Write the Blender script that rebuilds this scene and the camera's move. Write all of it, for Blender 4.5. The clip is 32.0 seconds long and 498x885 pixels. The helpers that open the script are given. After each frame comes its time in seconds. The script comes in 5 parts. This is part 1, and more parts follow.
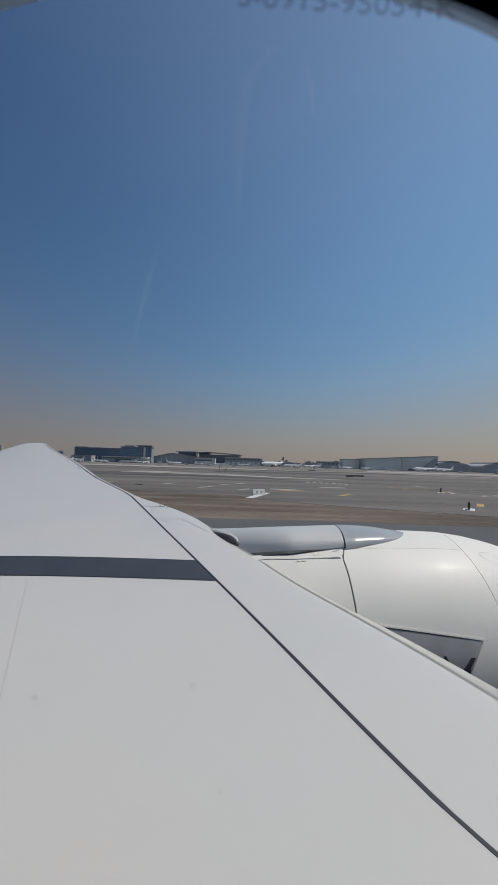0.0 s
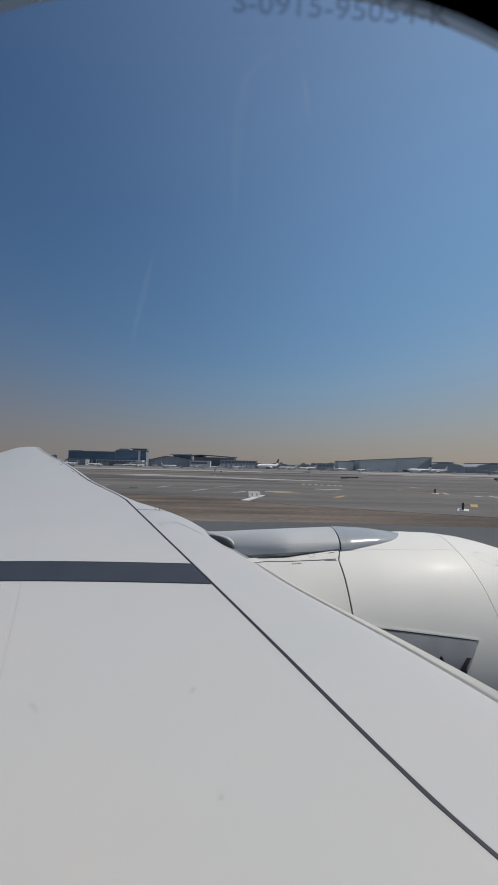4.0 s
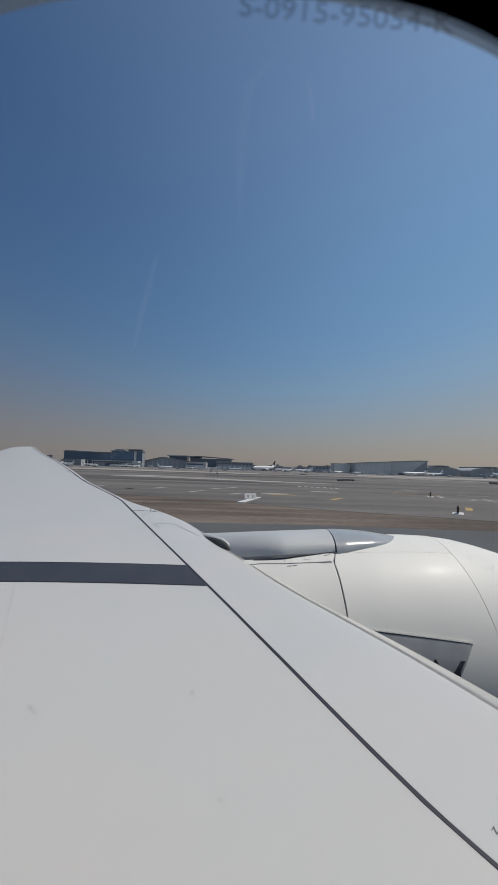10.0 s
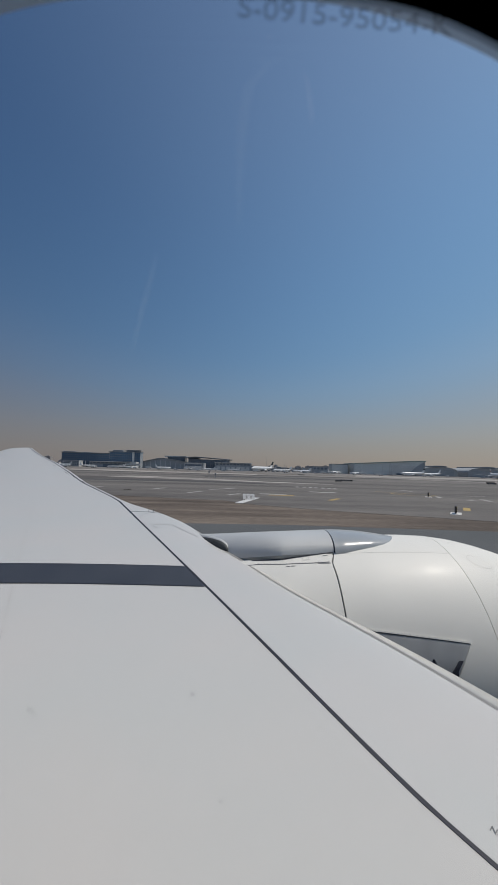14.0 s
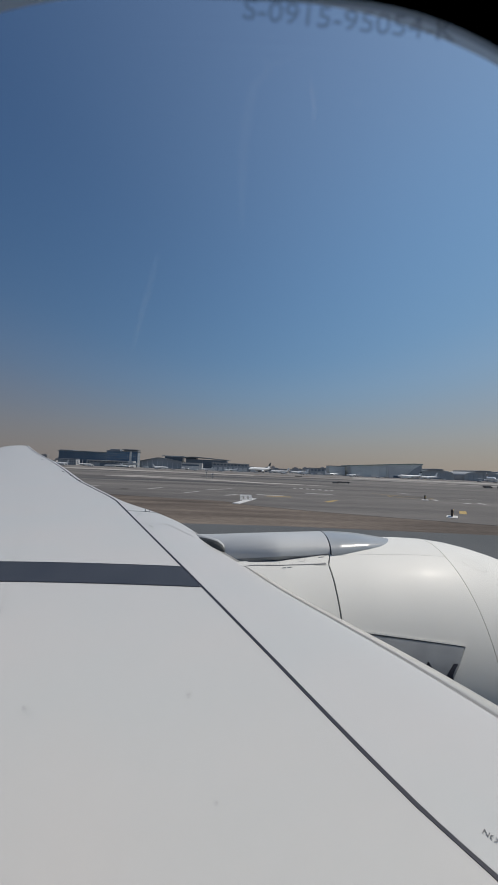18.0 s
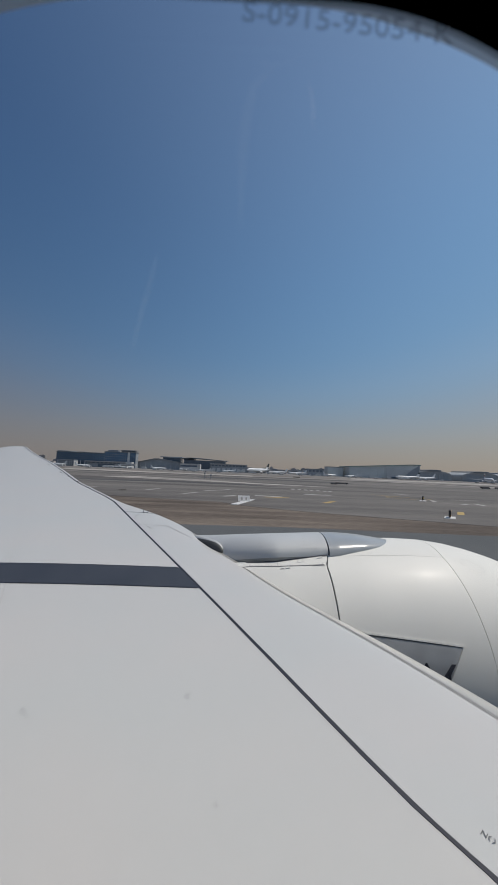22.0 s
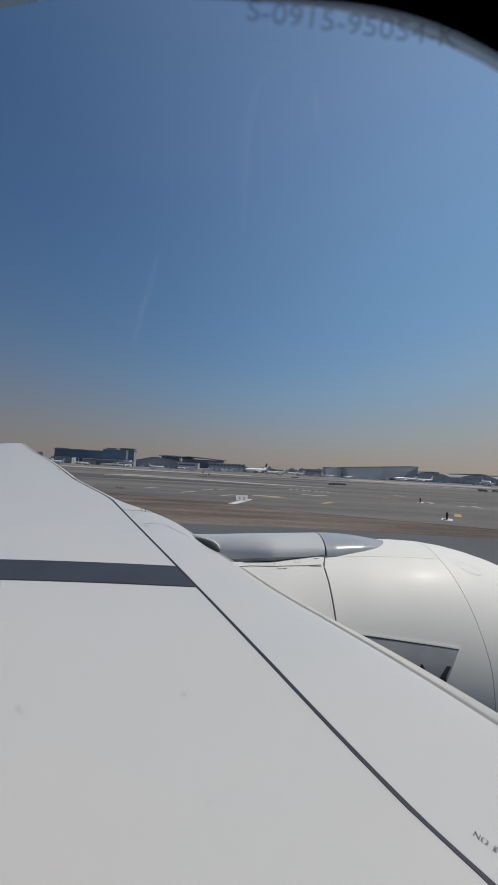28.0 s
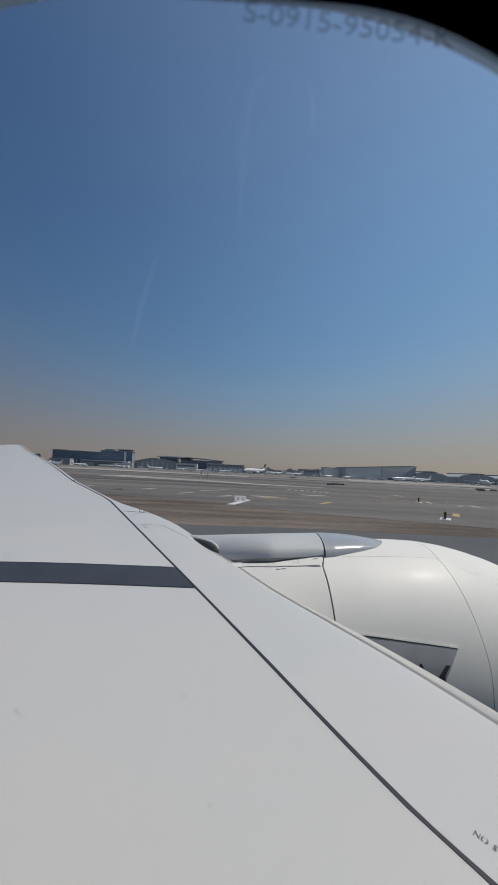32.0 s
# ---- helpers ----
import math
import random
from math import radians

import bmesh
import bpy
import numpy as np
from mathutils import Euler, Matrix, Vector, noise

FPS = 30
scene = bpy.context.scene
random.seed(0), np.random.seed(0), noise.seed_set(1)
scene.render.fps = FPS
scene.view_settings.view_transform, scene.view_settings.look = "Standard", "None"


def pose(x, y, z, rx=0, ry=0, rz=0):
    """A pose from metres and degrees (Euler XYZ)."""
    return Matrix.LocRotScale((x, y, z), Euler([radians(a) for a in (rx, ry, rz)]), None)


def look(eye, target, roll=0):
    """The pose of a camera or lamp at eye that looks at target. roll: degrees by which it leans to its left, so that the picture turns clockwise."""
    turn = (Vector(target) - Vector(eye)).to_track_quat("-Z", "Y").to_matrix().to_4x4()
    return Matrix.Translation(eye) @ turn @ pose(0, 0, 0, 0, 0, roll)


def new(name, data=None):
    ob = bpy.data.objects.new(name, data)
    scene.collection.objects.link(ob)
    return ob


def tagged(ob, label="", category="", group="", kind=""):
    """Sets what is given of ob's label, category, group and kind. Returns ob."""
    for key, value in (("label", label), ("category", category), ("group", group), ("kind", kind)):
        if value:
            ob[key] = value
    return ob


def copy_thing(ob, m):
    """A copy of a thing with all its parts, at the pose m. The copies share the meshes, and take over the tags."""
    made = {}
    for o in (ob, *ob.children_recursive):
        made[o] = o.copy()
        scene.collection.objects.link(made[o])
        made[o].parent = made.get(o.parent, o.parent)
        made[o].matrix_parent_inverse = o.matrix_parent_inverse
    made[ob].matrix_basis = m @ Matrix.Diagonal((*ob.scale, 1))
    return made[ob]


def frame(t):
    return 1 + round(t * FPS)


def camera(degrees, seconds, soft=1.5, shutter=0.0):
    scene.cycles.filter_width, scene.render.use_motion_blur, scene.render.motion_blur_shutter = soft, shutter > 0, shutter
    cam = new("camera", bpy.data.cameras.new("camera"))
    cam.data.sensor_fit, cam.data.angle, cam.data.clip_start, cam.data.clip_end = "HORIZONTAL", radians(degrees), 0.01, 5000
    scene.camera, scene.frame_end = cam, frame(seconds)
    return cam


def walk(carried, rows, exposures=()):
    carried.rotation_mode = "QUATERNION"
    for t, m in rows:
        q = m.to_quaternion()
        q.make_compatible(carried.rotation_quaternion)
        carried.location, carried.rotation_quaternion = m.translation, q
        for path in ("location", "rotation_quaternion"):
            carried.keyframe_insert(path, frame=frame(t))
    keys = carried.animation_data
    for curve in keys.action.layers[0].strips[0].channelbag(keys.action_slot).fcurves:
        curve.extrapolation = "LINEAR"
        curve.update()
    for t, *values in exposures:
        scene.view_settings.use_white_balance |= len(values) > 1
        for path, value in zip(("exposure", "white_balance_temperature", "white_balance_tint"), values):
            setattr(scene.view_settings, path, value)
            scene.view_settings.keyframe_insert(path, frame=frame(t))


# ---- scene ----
cam = camera(67.0, 32.0, soft=1.0)
cam.data.dof.use_dof, cam.data.dof.focus_distance, cam.data.dof.aperture_fstop = True, 14.0, 15.0

# seconds, x, y, z, yaw, pitch, lean
ROWS = [
    (0, 0.0022, 0, 5.701, 1.529, 3.049, 1.666),
    (0.5, 0.00215, 0, 5.701, 1.539, 3.049, 1.419),
    (1, 0.0021, 0, 5.701, 1.552, 3.085, 1.205),
    (1.5, 0.00195, 0, 5.701, 1.492, 3.109, 1.195),
    (2, 0.0018, 0, 5.701, 1.267, 3.215, 1.135),
    (2.5, 0.00165, 0, 5.701, 1.216, 3.225, 1.303),
    (3, 0.0015, 0, 5.701, 1.082, 3.32, 1.35),
    (3.5, 0.00135, 0, 5.701, 0.937, 3.35, 1.246),
    (4, 0.0012, 0, 5.701, 0.773, 3.433, 1.224),
    (4.5, 0.00105, 0, 5.701, 0.668, 3.474, 1.426),
    (6.5, 0.00045, 0, 5.701, 0.464, 3.639, 1.544),
    (7, 0.0003, 0, 5.701, 0.317, 3.721, 1.586),
    (7.5, 0.00015, 0, 5.701, 0.349, 3.672, 1.538),
    (8, 0, 0, 5.701, 0.283, 3.711, 1.64),
    (8.5, -0.00015, 0, 5.701, 0.366, 3.678, 1.655),
    (9, -0.0003, 0, 5.701, 0.302, 3.713, 1.645),
    (9.5, -0.00035, 0, 5.701, 0.307, 3.673, 1.688),
    (10, -0.00041, 0, 5.701, 0.248, 3.716, 1.717),
    (10.5, -0.00046, 0, 5.701, 0.271, 3.698, 1.686),
    (11, -0.00052, 0, 5.701, 0.358, 3.649, 1.663),
    (11.5, -0.00057, 0, 5.701, 0.351, 3.64, 1.576),
    (12, -0.00063, 0, 5.701, 0.285, 3.695, 1.478),
    (12.5, -0.00068, 0, 5.701, 0.131, 3.771, 1.57),
    (13, -0.00074, 0, 5.701, 0.133, 3.757, 1.639),
    (13.5, -0.00079, 0, 5.701, -0.002, 3.82, 1.539),
    (15.5, -0.00101, 0, 5.701, -0.03, 3.821, 1.813),
    (16, -0.00106, 0, 5.701, 0.018, 3.788, 1.834),
    (16.5, -0.00112, 0, 5.701, -0.097, 3.783, 2.045),
    (17, -0.00117, 0, 5.701, -0.229, 3.818, 2.14),
    (17.5, -0.00123, 0, 5.701, -0.291, 3.899, 2.211),
    (18, -0.00128, 0, 5.701, -0.373, 3.946, 2.305),
    (18.5, -0.00134, 0, 5.701, -0.368, 3.923, 2.249),
    (19, -0.00139, 0, 5.701, -0.428, 4.001, 2.283),
    (19.5, -0.00145, 0, 5.701, -0.28, 3.912, 2.395),
    (20, -0.0015, 0, 5.701, -0.329, 3.902, 2.406),
    (20.5, -0.00151, 0, 5.701, -0.281, 3.828, 2.376),
    (21, -0.00153, 0, 5.701, -0.415, 3.922, 2.39),
    (21.5, -0.00154, 0, 5.701, -0.484, 3.971, 2.363),
    (22, -0.00155, 0, 5.701, -0.632, 4.097, 2.313),
    (22.5, -0.00157, 0, 5.701, -0.633, 4.088, 2.407),
    (23, -0.00158, 0, 5.701, -0.668, 4.117, 2.555),
    (23.5, -0.0016, 0, 5.701, -0.676, 4.093, 2.498),
    (24, -0.00161, 0, 5.701, -0.743, 4.182, 2.461),
    (24.5, -0.00162, 0, 5.701, -0.695, 4.063, 2.518),
    (25, -0.00164, 0, 5.701, -0.614, 4.043, 2.505),
    (25.5, -0.00165, 0, 5.701, -0.501, 3.95, 2.427),
    (27.5, -0.0017, 0, 5.701, -0.778, 4.008, 2.719),
    (28, -0.00172, 0, 5.701, -0.854, 4.051, 3.036),
    (28.5, -0.00173, 0, 5.701, -0.911, 4.082, 3.07),
    (29, -0.00175, 0, 5.701, -1.136, 4.165, 3.229),
    (29.5, -0.00176, 0, 5.701, -1.016, 4.09, 3.154),
    (30, -0.00177, 0, 5.701, -1.075, 4.083, 3.15),
    (30.5, -0.00179, 0, 5.701, -1.158, 4.214, 3.047),
    (31, -0.0018, 0, 5.701, -1.049, 4.154, 2.916),
    (31.5, -0.0018, 0, 5.701, -1.097, 4.122, 2.823),
    (32, -0.0018, 0, 5.701, -1.102, 4.148, 2.75),
]


def held(x, y, z, yaw, pitch, lean):
    a, p = radians(yaw), radians(pitch)
    way = Vector((-math.sin(a) * math.cos(p), math.cos(a) * math.cos(p), math.sin(p)))
    return look((x, y, z), Vector((x, y, z)) + way, lean)


walk(cam, [(r[0], held(*r[1:])) for r in ROWS])

# ---------------------------------------------------------------- light
SUN_TO = Vector((0.43, 0.137, 0.892)).normalized()
sun = new("sun", bpy.data.lights.new("sun", "SUN"))
sun.data.energy, sun.data.angle, sun.data.color = 3.38, radians(0.53), (1.0, 0.92, 0.81)
sun.matrix_world = look((0, 0, 60), Vector((0, 0, 60)) - SUN_TO)

world = bpy.data.worlds.new("sky")
scene.world = world
world.use_nodes = True
wt = world.node_tree
wt.nodes.clear()
sky = wt.nodes.new("ShaderNodeTexSky")
sky.sky_type, sky.sun_disc = "NISHITA", False
sky.sun_elevation = math.asin(SUN_TO.z)
sky.sun_rotation = math.atan2(SUN_TO.x, SUN_TO.y)
sky.air_density, sky.dust_density, sky.ozone_density, sky.altitude = 1.1, 0.5, 4.0, 10
# dust haze that thickens towards the horizon all round
coord = wt.nodes.new("ShaderNodeTexCoord")
split = wt.nodes.new("ShaderNodeSeparateXYZ")
wt.links.new(coord.outputs["Generated"], split.inputs[0])
across = wt.nodes.new("ShaderNodeMath")
across.operation = "MULTIPLY"
wt.links.new(split.outputs["X"], across.inputs[0])
wt.links.new(split.outputs["X"], across.inputs[1])
depth_of = wt.nodes.new("ShaderNodeMath")
depth_of.operation = "MULTIPLY_ADD"
depth_of.inputs[1].default_value, depth_of.inputs[2].default_value = 1.1, 1.0
wt.links.new(across.outputs[0], depth_of.inputs[0])
z_node = wt.nodes.new("ShaderNodeMath")
z_node.operation = "DIVIDE"
wt.links.new(split.outputs["Z"], z_node.inputs[0])
wt.links.new(depth_of.outputs[0], z_node.inputs[1])
z_of = z_node.outputs[0]


def ramp_of(stops, smooth="B_SPLINE"):
    r = wt.nodes.new("ShaderNodeValToRGB")
    r.color_ramp.interpolation = smooth
    els = r.color_ramp.elements
    for i, (pos, c) in enumerate(stops):
        e = els[0] if i == 0 else (els[1] if i == 1 else els.new(pos))
        e.position, e.color = pos, (*c, 1)
    wt.links.new(z_of, r.inputs[0])
    return r


amount = ramp_of([(0.0, (0.95,) * 3), (1.0, (0.45,) * 3), (0.08, (0.85,) * 3), (0.2, (0.62,) * 3), (0.45, (0.5,) * 3)])
veil = ramp_of([(0.0, (0.307, 0.270, 0.250)), (1.0, (0.15, 0.225, 0.36)), (0.05, (0.292, 0.267, 0.261)), (0.10, (0.246, 0.252, 0.276)), (0.17, (0.178, 0.247, 0.326)),
                (0.28, (0.105, 0.232, 0.375)), (0.5, (0.090, 0.207, 0.362)), (0.75, (0.138, 0.226, 0.352))])
lift = wt.nodes.new("ShaderNodeVectorMath")
lift.operation = "SCALE"
lift.inputs["Scale"].default_value = 1 / 0.105
wt.links.new(veil.outputs["Color"], lift.inputs[0])
# the sky glows more on the sun's side
grow = wt.nodes.new("ShaderNodeMapRange")
for k, v in (("From Min", 0.0), ("From Max", 0.55)):
    grow.inputs[k].default_value = v
wt.links.new(z_of, grow.inputs["Value"])
slope = wt.nodes.new("ShaderNodeMix")
slope.data_type = "RGBA"
slope.inputs["A"].default_value, slope.inputs["B"].default_value = (0.37, 0.345, 0.26, 1), (0.86, 0.80, 0.60, 1)
wt.links.new(grow.outputs[0], slope.inputs["Factor"])
side = wt.nodes.new("ShaderNodeVectorMath")
side.operation = "MULTIPLY_ADD"
side.inputs[2].default_value = (1, 1, 1)
wt.links.new(split.outputs["X"], side.inputs[0])
wt.links.new(slope.outputs["Result"], side.inputs[1])
mix = wt.nodes.new("ShaderNodeMix")
mix.data_type = "RGBA"
wt.links.new(amount.outputs["Color"], mix.inputs["Factor"])
rich = wt.nodes.new("ShaderNodeHueSaturation")
rich.inputs["Saturation"].default_value, rich.inputs["Value"].default_value = 1.06, 1.2
wt.links.new(sky.outputs[0], rich.inputs["Color"])
wt.links.new(rich.outputs[0], mix.inputs["A"])
wt.links.new(lift.outputs["Vector"], mix.inputs["B"])
bg = wt.nodes.new("ShaderNodeBackground")
bg.inputs["Strength"].default_value = 0.105
glow = wt.nodes.new("ShaderNodeVectorMath")
glow.operation = "MULTIPLY"
wt.links.new(mix.outputs["Result"], glow.inputs[0])
wt.links.new(side.outputs[0], glow.inputs[1])
wt.links.new(glow.outputs["Vector"], bg.inputs["Color"])
wout = wt.nodes.new("ShaderNodeOutputWorld")
wt.links.new(bg.outputs[0], wout.inputs[0])


# ---------------------------------------------------------------- materials
def material(name, color, rough=0.6, metal=0.0, second=None, scale=3.0, detail=6.0, amount=1.0, fine=None,
             bump=0.0, bump_scale=60.0, coat=0.0, stretch=(1, 1, 1), per_object=0.0, spec=0.5):
    """Two scales of variation over a base colour, with a little relief."""
    m = bpy.data.materials.new(name)
    m.use_nodes = True
    nt = m.node_tree
    b = nt.nodes["Principled BSDF"]
    b.inputs["Roughness"].default_value = rough
    b.inputs["Metallic"].default_value = metal
    b.inputs["Coat Weight"].default_value = coat
    b.inputs["Coat Roughness"].default_value = 0.24
    b.inputs["Specular IOR Level"].default_value = spec
    tc = nt.nodes.new("ShaderNodeTexCoord")
    mp = nt.nodes.new("ShaderNodeMapping")
    mp.inputs["Scale"].default_value = stretch
    nt.links.new(tc.outputs["Object"], mp.inputs[0])
    n1 = nt.nodes.new("ShaderNodeTexNoise")
    n1.inputs["Scale"].default_value, n1.inputs["Detail"].default_value = scale, detail
    nt.links.new(mp.outputs[0], n1.inputs["Vector"])
    ramp = nt.nodes.new("ShaderNodeValToRGB")
    ramp.color_ramp.elements[0].position, ramp.color_ramp.elements[1].position = 0.32, 0.68
    c2 = second or tuple(c * 0.9 for c in color)
    c2 = tuple(a + (b2 - a) * amount for a, b2 in zip(color, c2))
    ramp.color_ramp.elements[0].color = (*c2, 1)
    ramp.color_ramp.elements[1].color = (*color, 1)
    nt.links.new(n1.outputs[0], ramp.inputs[0])
    n2 = nt.nodes.new("ShaderNodeTexNoise")
    n2.inputs["Scale"].default_value, n2.inputs["Detail"].default_value = bump_scale, 4
    nt.links.new(mp.outputs[0], n2.inputs["Vector"])
    grain = nt.nodes.new("ShaderNodeMix")
    grain.data_type, grain.blend_type = "RGBA", "MULTIPLY"
    grain.inputs["Factor"].default_value = fine if fine is not None else 0.12
    nt.links.new(ramp.outputs[0], grain.inputs["A"])
    nt.links.new(n2.outputs["Fac"], grain.inputs["B"])
    last = grain.outputs["Result"]
    if per_object:
        oi = nt.nodes.new("ShaderNodeObjectInfo")
        hs = nt.nodes.new("ShaderNodeHueSaturation")
        mr = nt.nodes.new("ShaderNodeMapRange")
        mr.inputs["To Min"].default_value, mr.inputs["To Max"].default_value = 1 - per_object, 1 + per_object
        nt.links.new(oi.outputs["Random"], mr.inputs["Value"])
        nt.links.new(mr.outputs[0], hs.inputs["Value"])
        nt.links.new(last, hs.inputs["Color"])
        last = hs.outputs[0]
    nt.links.new(last, b.inputs["Base Color"])
    if bump:
        bp = nt.nodes.new("ShaderNodeBump")
        bp.inputs["Strength"].default_value, bp.inputs["Distance"].default_value = bump, 0.02
        nt.links.new(n2.outputs["Fac"], bp.inputs["Height"])
        nt.links.new(bp.outputs[0], b.inputs["Normal"])
    return m


WING = material("wing_paint", (0.590, 0.578, 0.557), 0.36, second=(0.562, 0.570, 0.555), scale=0.55, fine=0.05, bump_scale=9, spec=0.3)
SLAT = material("slat_paint", (0.596, 0.586, 0.570), 0.36, second=(0.568, 0.578, 0.566), scale=0.7, fine=0.05, bump_scale=9, spec=0.3)
WHITE = material("gloss_white", (0.845, 0.83, 0.765), 0.55, second=(0.815, 0.80, 0.74), scale=0.8, fine=0.05, bump_scale=8, coat=0.04)
# unseen fuselage, darkened so that less light bounces onto the wing root
BODY = material("low_bounce_grey", (0.40, 0.39, 0.38), 0.5, second=(0.35, 0.345, 0.335), scale=0.6, fine=0.08, bump_scale=8)
PYLON = material("pylon_grey", (0.63, 0.635, 0.615), 0.42, second=(0.57, 0.575, 0.56), scale=1.2, fine=0.08, bump_scale=14, coat=0.3)
NOSE_GREY = material("pylon_nose_grey", (0.475, 0.485, 0.48), 0.25, second=(0.37, 0.395, 0.41), scale=1.2, fine=0.08, bump_scale=14)
STRIPE = material("dark_walkway", (0.032, 0.04, 0.058), 0.62, second=(0.05, 0.058, 0.075), scale=2.2, fine=0.25, bump=0.3, bump_scale=140, stretch=(1, 0.4, 1))
SEAL = material("dark_seal", (0.02, 0.022, 0.036), 0.6, scale=4)
EDGE = material("polished_edge", (0.66, 0.635, 0.585), 0.28, metal=0.2, second=(0.57, 0.55, 0.505), scale=4, fine=0.15, bump_scale=20, coat=0.3)
METAL = material("bare_metal", (0.62, 0.61, 0.58), 0.30, metal=0.85, second=(0.5, 0.49, 0.46), scale=5, fine=0.2, bump_scale=30)
SEAM = material("panel_joint", (0.16, 0.16, 0.17), 0.7)
RIVET = material("rivet_grey", (0.27, 0.28, 0.29), 0.6)
FAINT = material("filled_joint", (0.49, 0.485, 0.475), 0.6)
OUTLINE = material("faint_outline", (0.66, 0.65, 0.61), 0.6)
WISP = material("painted_joint", (0.535, 0.525, 0.505), 0.5)
SLATLINE = material("slat_panel_joint", (0.30, 0.30, 0.30), 0.6)
# joint grey, with the soft shadow in the groove put in
GROOVE_SHADOW = material("strip_joint", (0.36, 0.355, 0.34), 0.5, second=(0.30, 0.295, 0.285), scale=6)
SHADE = material("shade_and_fan_grey", (0.475, 0.485, 0.485), 0.5, second=(0.385, 0.395, 0.395), scale=3.5, fine=0.2, bump_scale=14)
VANE_SHADOW = material("vane_and_shadow_grey", (0.07, 0.075, 0.08), 0.6)
POCKET_SHADE = material("scoop_shade_grey", (0.085, 0.09, 0.088), 0.7, second=(0.05, 0.053, 0.052), scale=3.0)
RUBBER = material("black_rubber", (0.012, 0.014, 0.019), 0.95, spec=0.05)
LOWER_SHADE = material("lower_fairing_shade", (0.34, 0.35, 0.345), 0.45, second=(0.29, 0.30, 0.295), scale=1.5, fine=0.15, bump_scale=14)
INK = bpy.data.materials.new("faded_print")
INK.use_nodes = True
_t = INK.node_tree
_b = _t.nodes["Principled BSDF"]
_b.inputs["Base Color"].default_value, _b.inputs["Roughness"].default_value, _b.inputs["Alpha"].default_value = (0.03, 0.035, 0.05, 1), 0.8, 0.23
PANE = bpy.data.materials.new("clear_pane")
PANE.use_nodes = True
_b = PANE.node_tree.nodes["Principled BSDF"]
_b.inputs["Roughness"].default_value, _b.inputs["Transmission Weight"].default_value, _b.inputs["IOR"].default_value = 0.0, 1.0, 1.2
STENCIL = material("stencil_paint", (0.10, 0.10, 0.11), 0.7, second=(0.27, 0.27, 0.27), scale=30)
def veil_of(name, color, share):
    """Thin stuff on the pane that lets daylight through."""
    m = bpy.data.materials.new(name)
    m.use_nodes = True
    t = m.node_tree
    t.nodes.remove(t.nodes["Principled BSDF"])
    mx, a, d = t.nodes.new("ShaderNodeMixShader"), t.nodes.new("ShaderNodeBsdfTransparent"), t.nodes.new("ShaderNodeBsdfTranslucent")
    d.inputs["Color"].default_value = (*color, 1)
    mx.inputs[0].default_value = share
    t.links.new(a.outputs[0], mx.inputs[1])
    t.links.new(d.outputs[0], mx.inputs[2])
    t.links.new(mx.outputs[0], t.nodes["Material Output"].inputs["Surface"])
    return m


TRIM = veil_of("grey_translucent_seal", (0.25, 0.27, 0.285), 0.78)
STREAK = veil_of("pane_smear", (1, 1, 1), 0.040)
FILM = veil_of("pane_film", (1, 1, 1), 0.016)
SPECK = veil_of("dust_speck", (0.22, 0.21, 0.20), 0.24)


# ---------------------------------------------------------------- building blocks
def part(name, bm, mat, parent=None, label="", smooth=False):
    me = bpy.data.meshes.new(name)
    bmesh.ops.recalc_face_normals(bm, faces=bm.faces[:])
    if smooth:
        for e in bm.edges:
            if len(e.link_faces) == 2 and e.calc_face_angle() > 0.6:
                e.smooth = False
    bm.to_mesh(me)
    bm.free()
    for m in (mat if isinstance(mat, (list, tuple)) else [mat]):
        me.materials.append(m)
    if smooth:
        for p in me.polygons:
            p.use_smooth = True
    ob = new(name, me)
    ob.parent = parent
    if label:
        tagged(ob, label)
    return ob


# how far along the field the airliner has rolled
FIELD = -84.5


def thing(name, x=0, y=0, z=0, turn=0, label="", category="", group="", kind=""):
    ob = new(name)
    ob.matrix_basis = pose(x if name == "airliner" else x + FIELD, y, z, 0, 0, turn)
    return tagged(ob, label, category, group, kind)


def box(bm, x0, x1, y0, y1, z0, z1, bevel=0.0):
    g = bmesh.ops.create_cube(bm, size=1.0)
    for v in g["verts"]:
        v.co = Vector((x0 + (v.co.x + 0.5) * (x1 - x0), y0 + (v.co.y + 0.5) * (y1 - y0), z0 + (v.co.z + 0.5) * (z1 - z0)))
    if bevel:
        es = list({e for v in g["verts"] for e in v.link_edges})
        bmesh.ops.bevel(bm, geom=es, offset=bevel, segments=2, affect="EDGES", profile=0.5)
    return bm


def boxed(*a, bevel=0.0):
    return box(bmesh.new(), *a, bevel=bevel)


def loft(bm, rings, closed=True, caps=True):
    """Skin over rings of equal length."""
    rows = [[bm.verts.new(p) for p in r] for r in rings]
    n = len(rows[0])
    for a, b in zip(rows, rows[1:]):
        for i in range(n if closed else n - 1):
            j = (i + 1) % n
            bm.faces.new((a[i], a[j], b[j], b[i]))
    if closed and caps:
        bm.faces.new(rows[0][::-1])
        bm.faces.new(rows[-1])
    return bm


def tube(bm, a, b, r, n=8, r2=None):
    a, b = Vector(a), Vector(b)
    d = (b - a).normalized()
    s = d.orthogonal().normalized()
    t = d.cross(s)
    r2 = r if r2 is None else r2
    ring = lambda c, q: [c + (s * math.cos(k * math.tau / n) + t * math.sin(k * math.tau / n)) * q for k in range(n)]
    return loft(bm, [ring(a, r), ring(b, r2)])


def lerp(x, xs, ys):
    return float(np.interp(x, xs, ys))


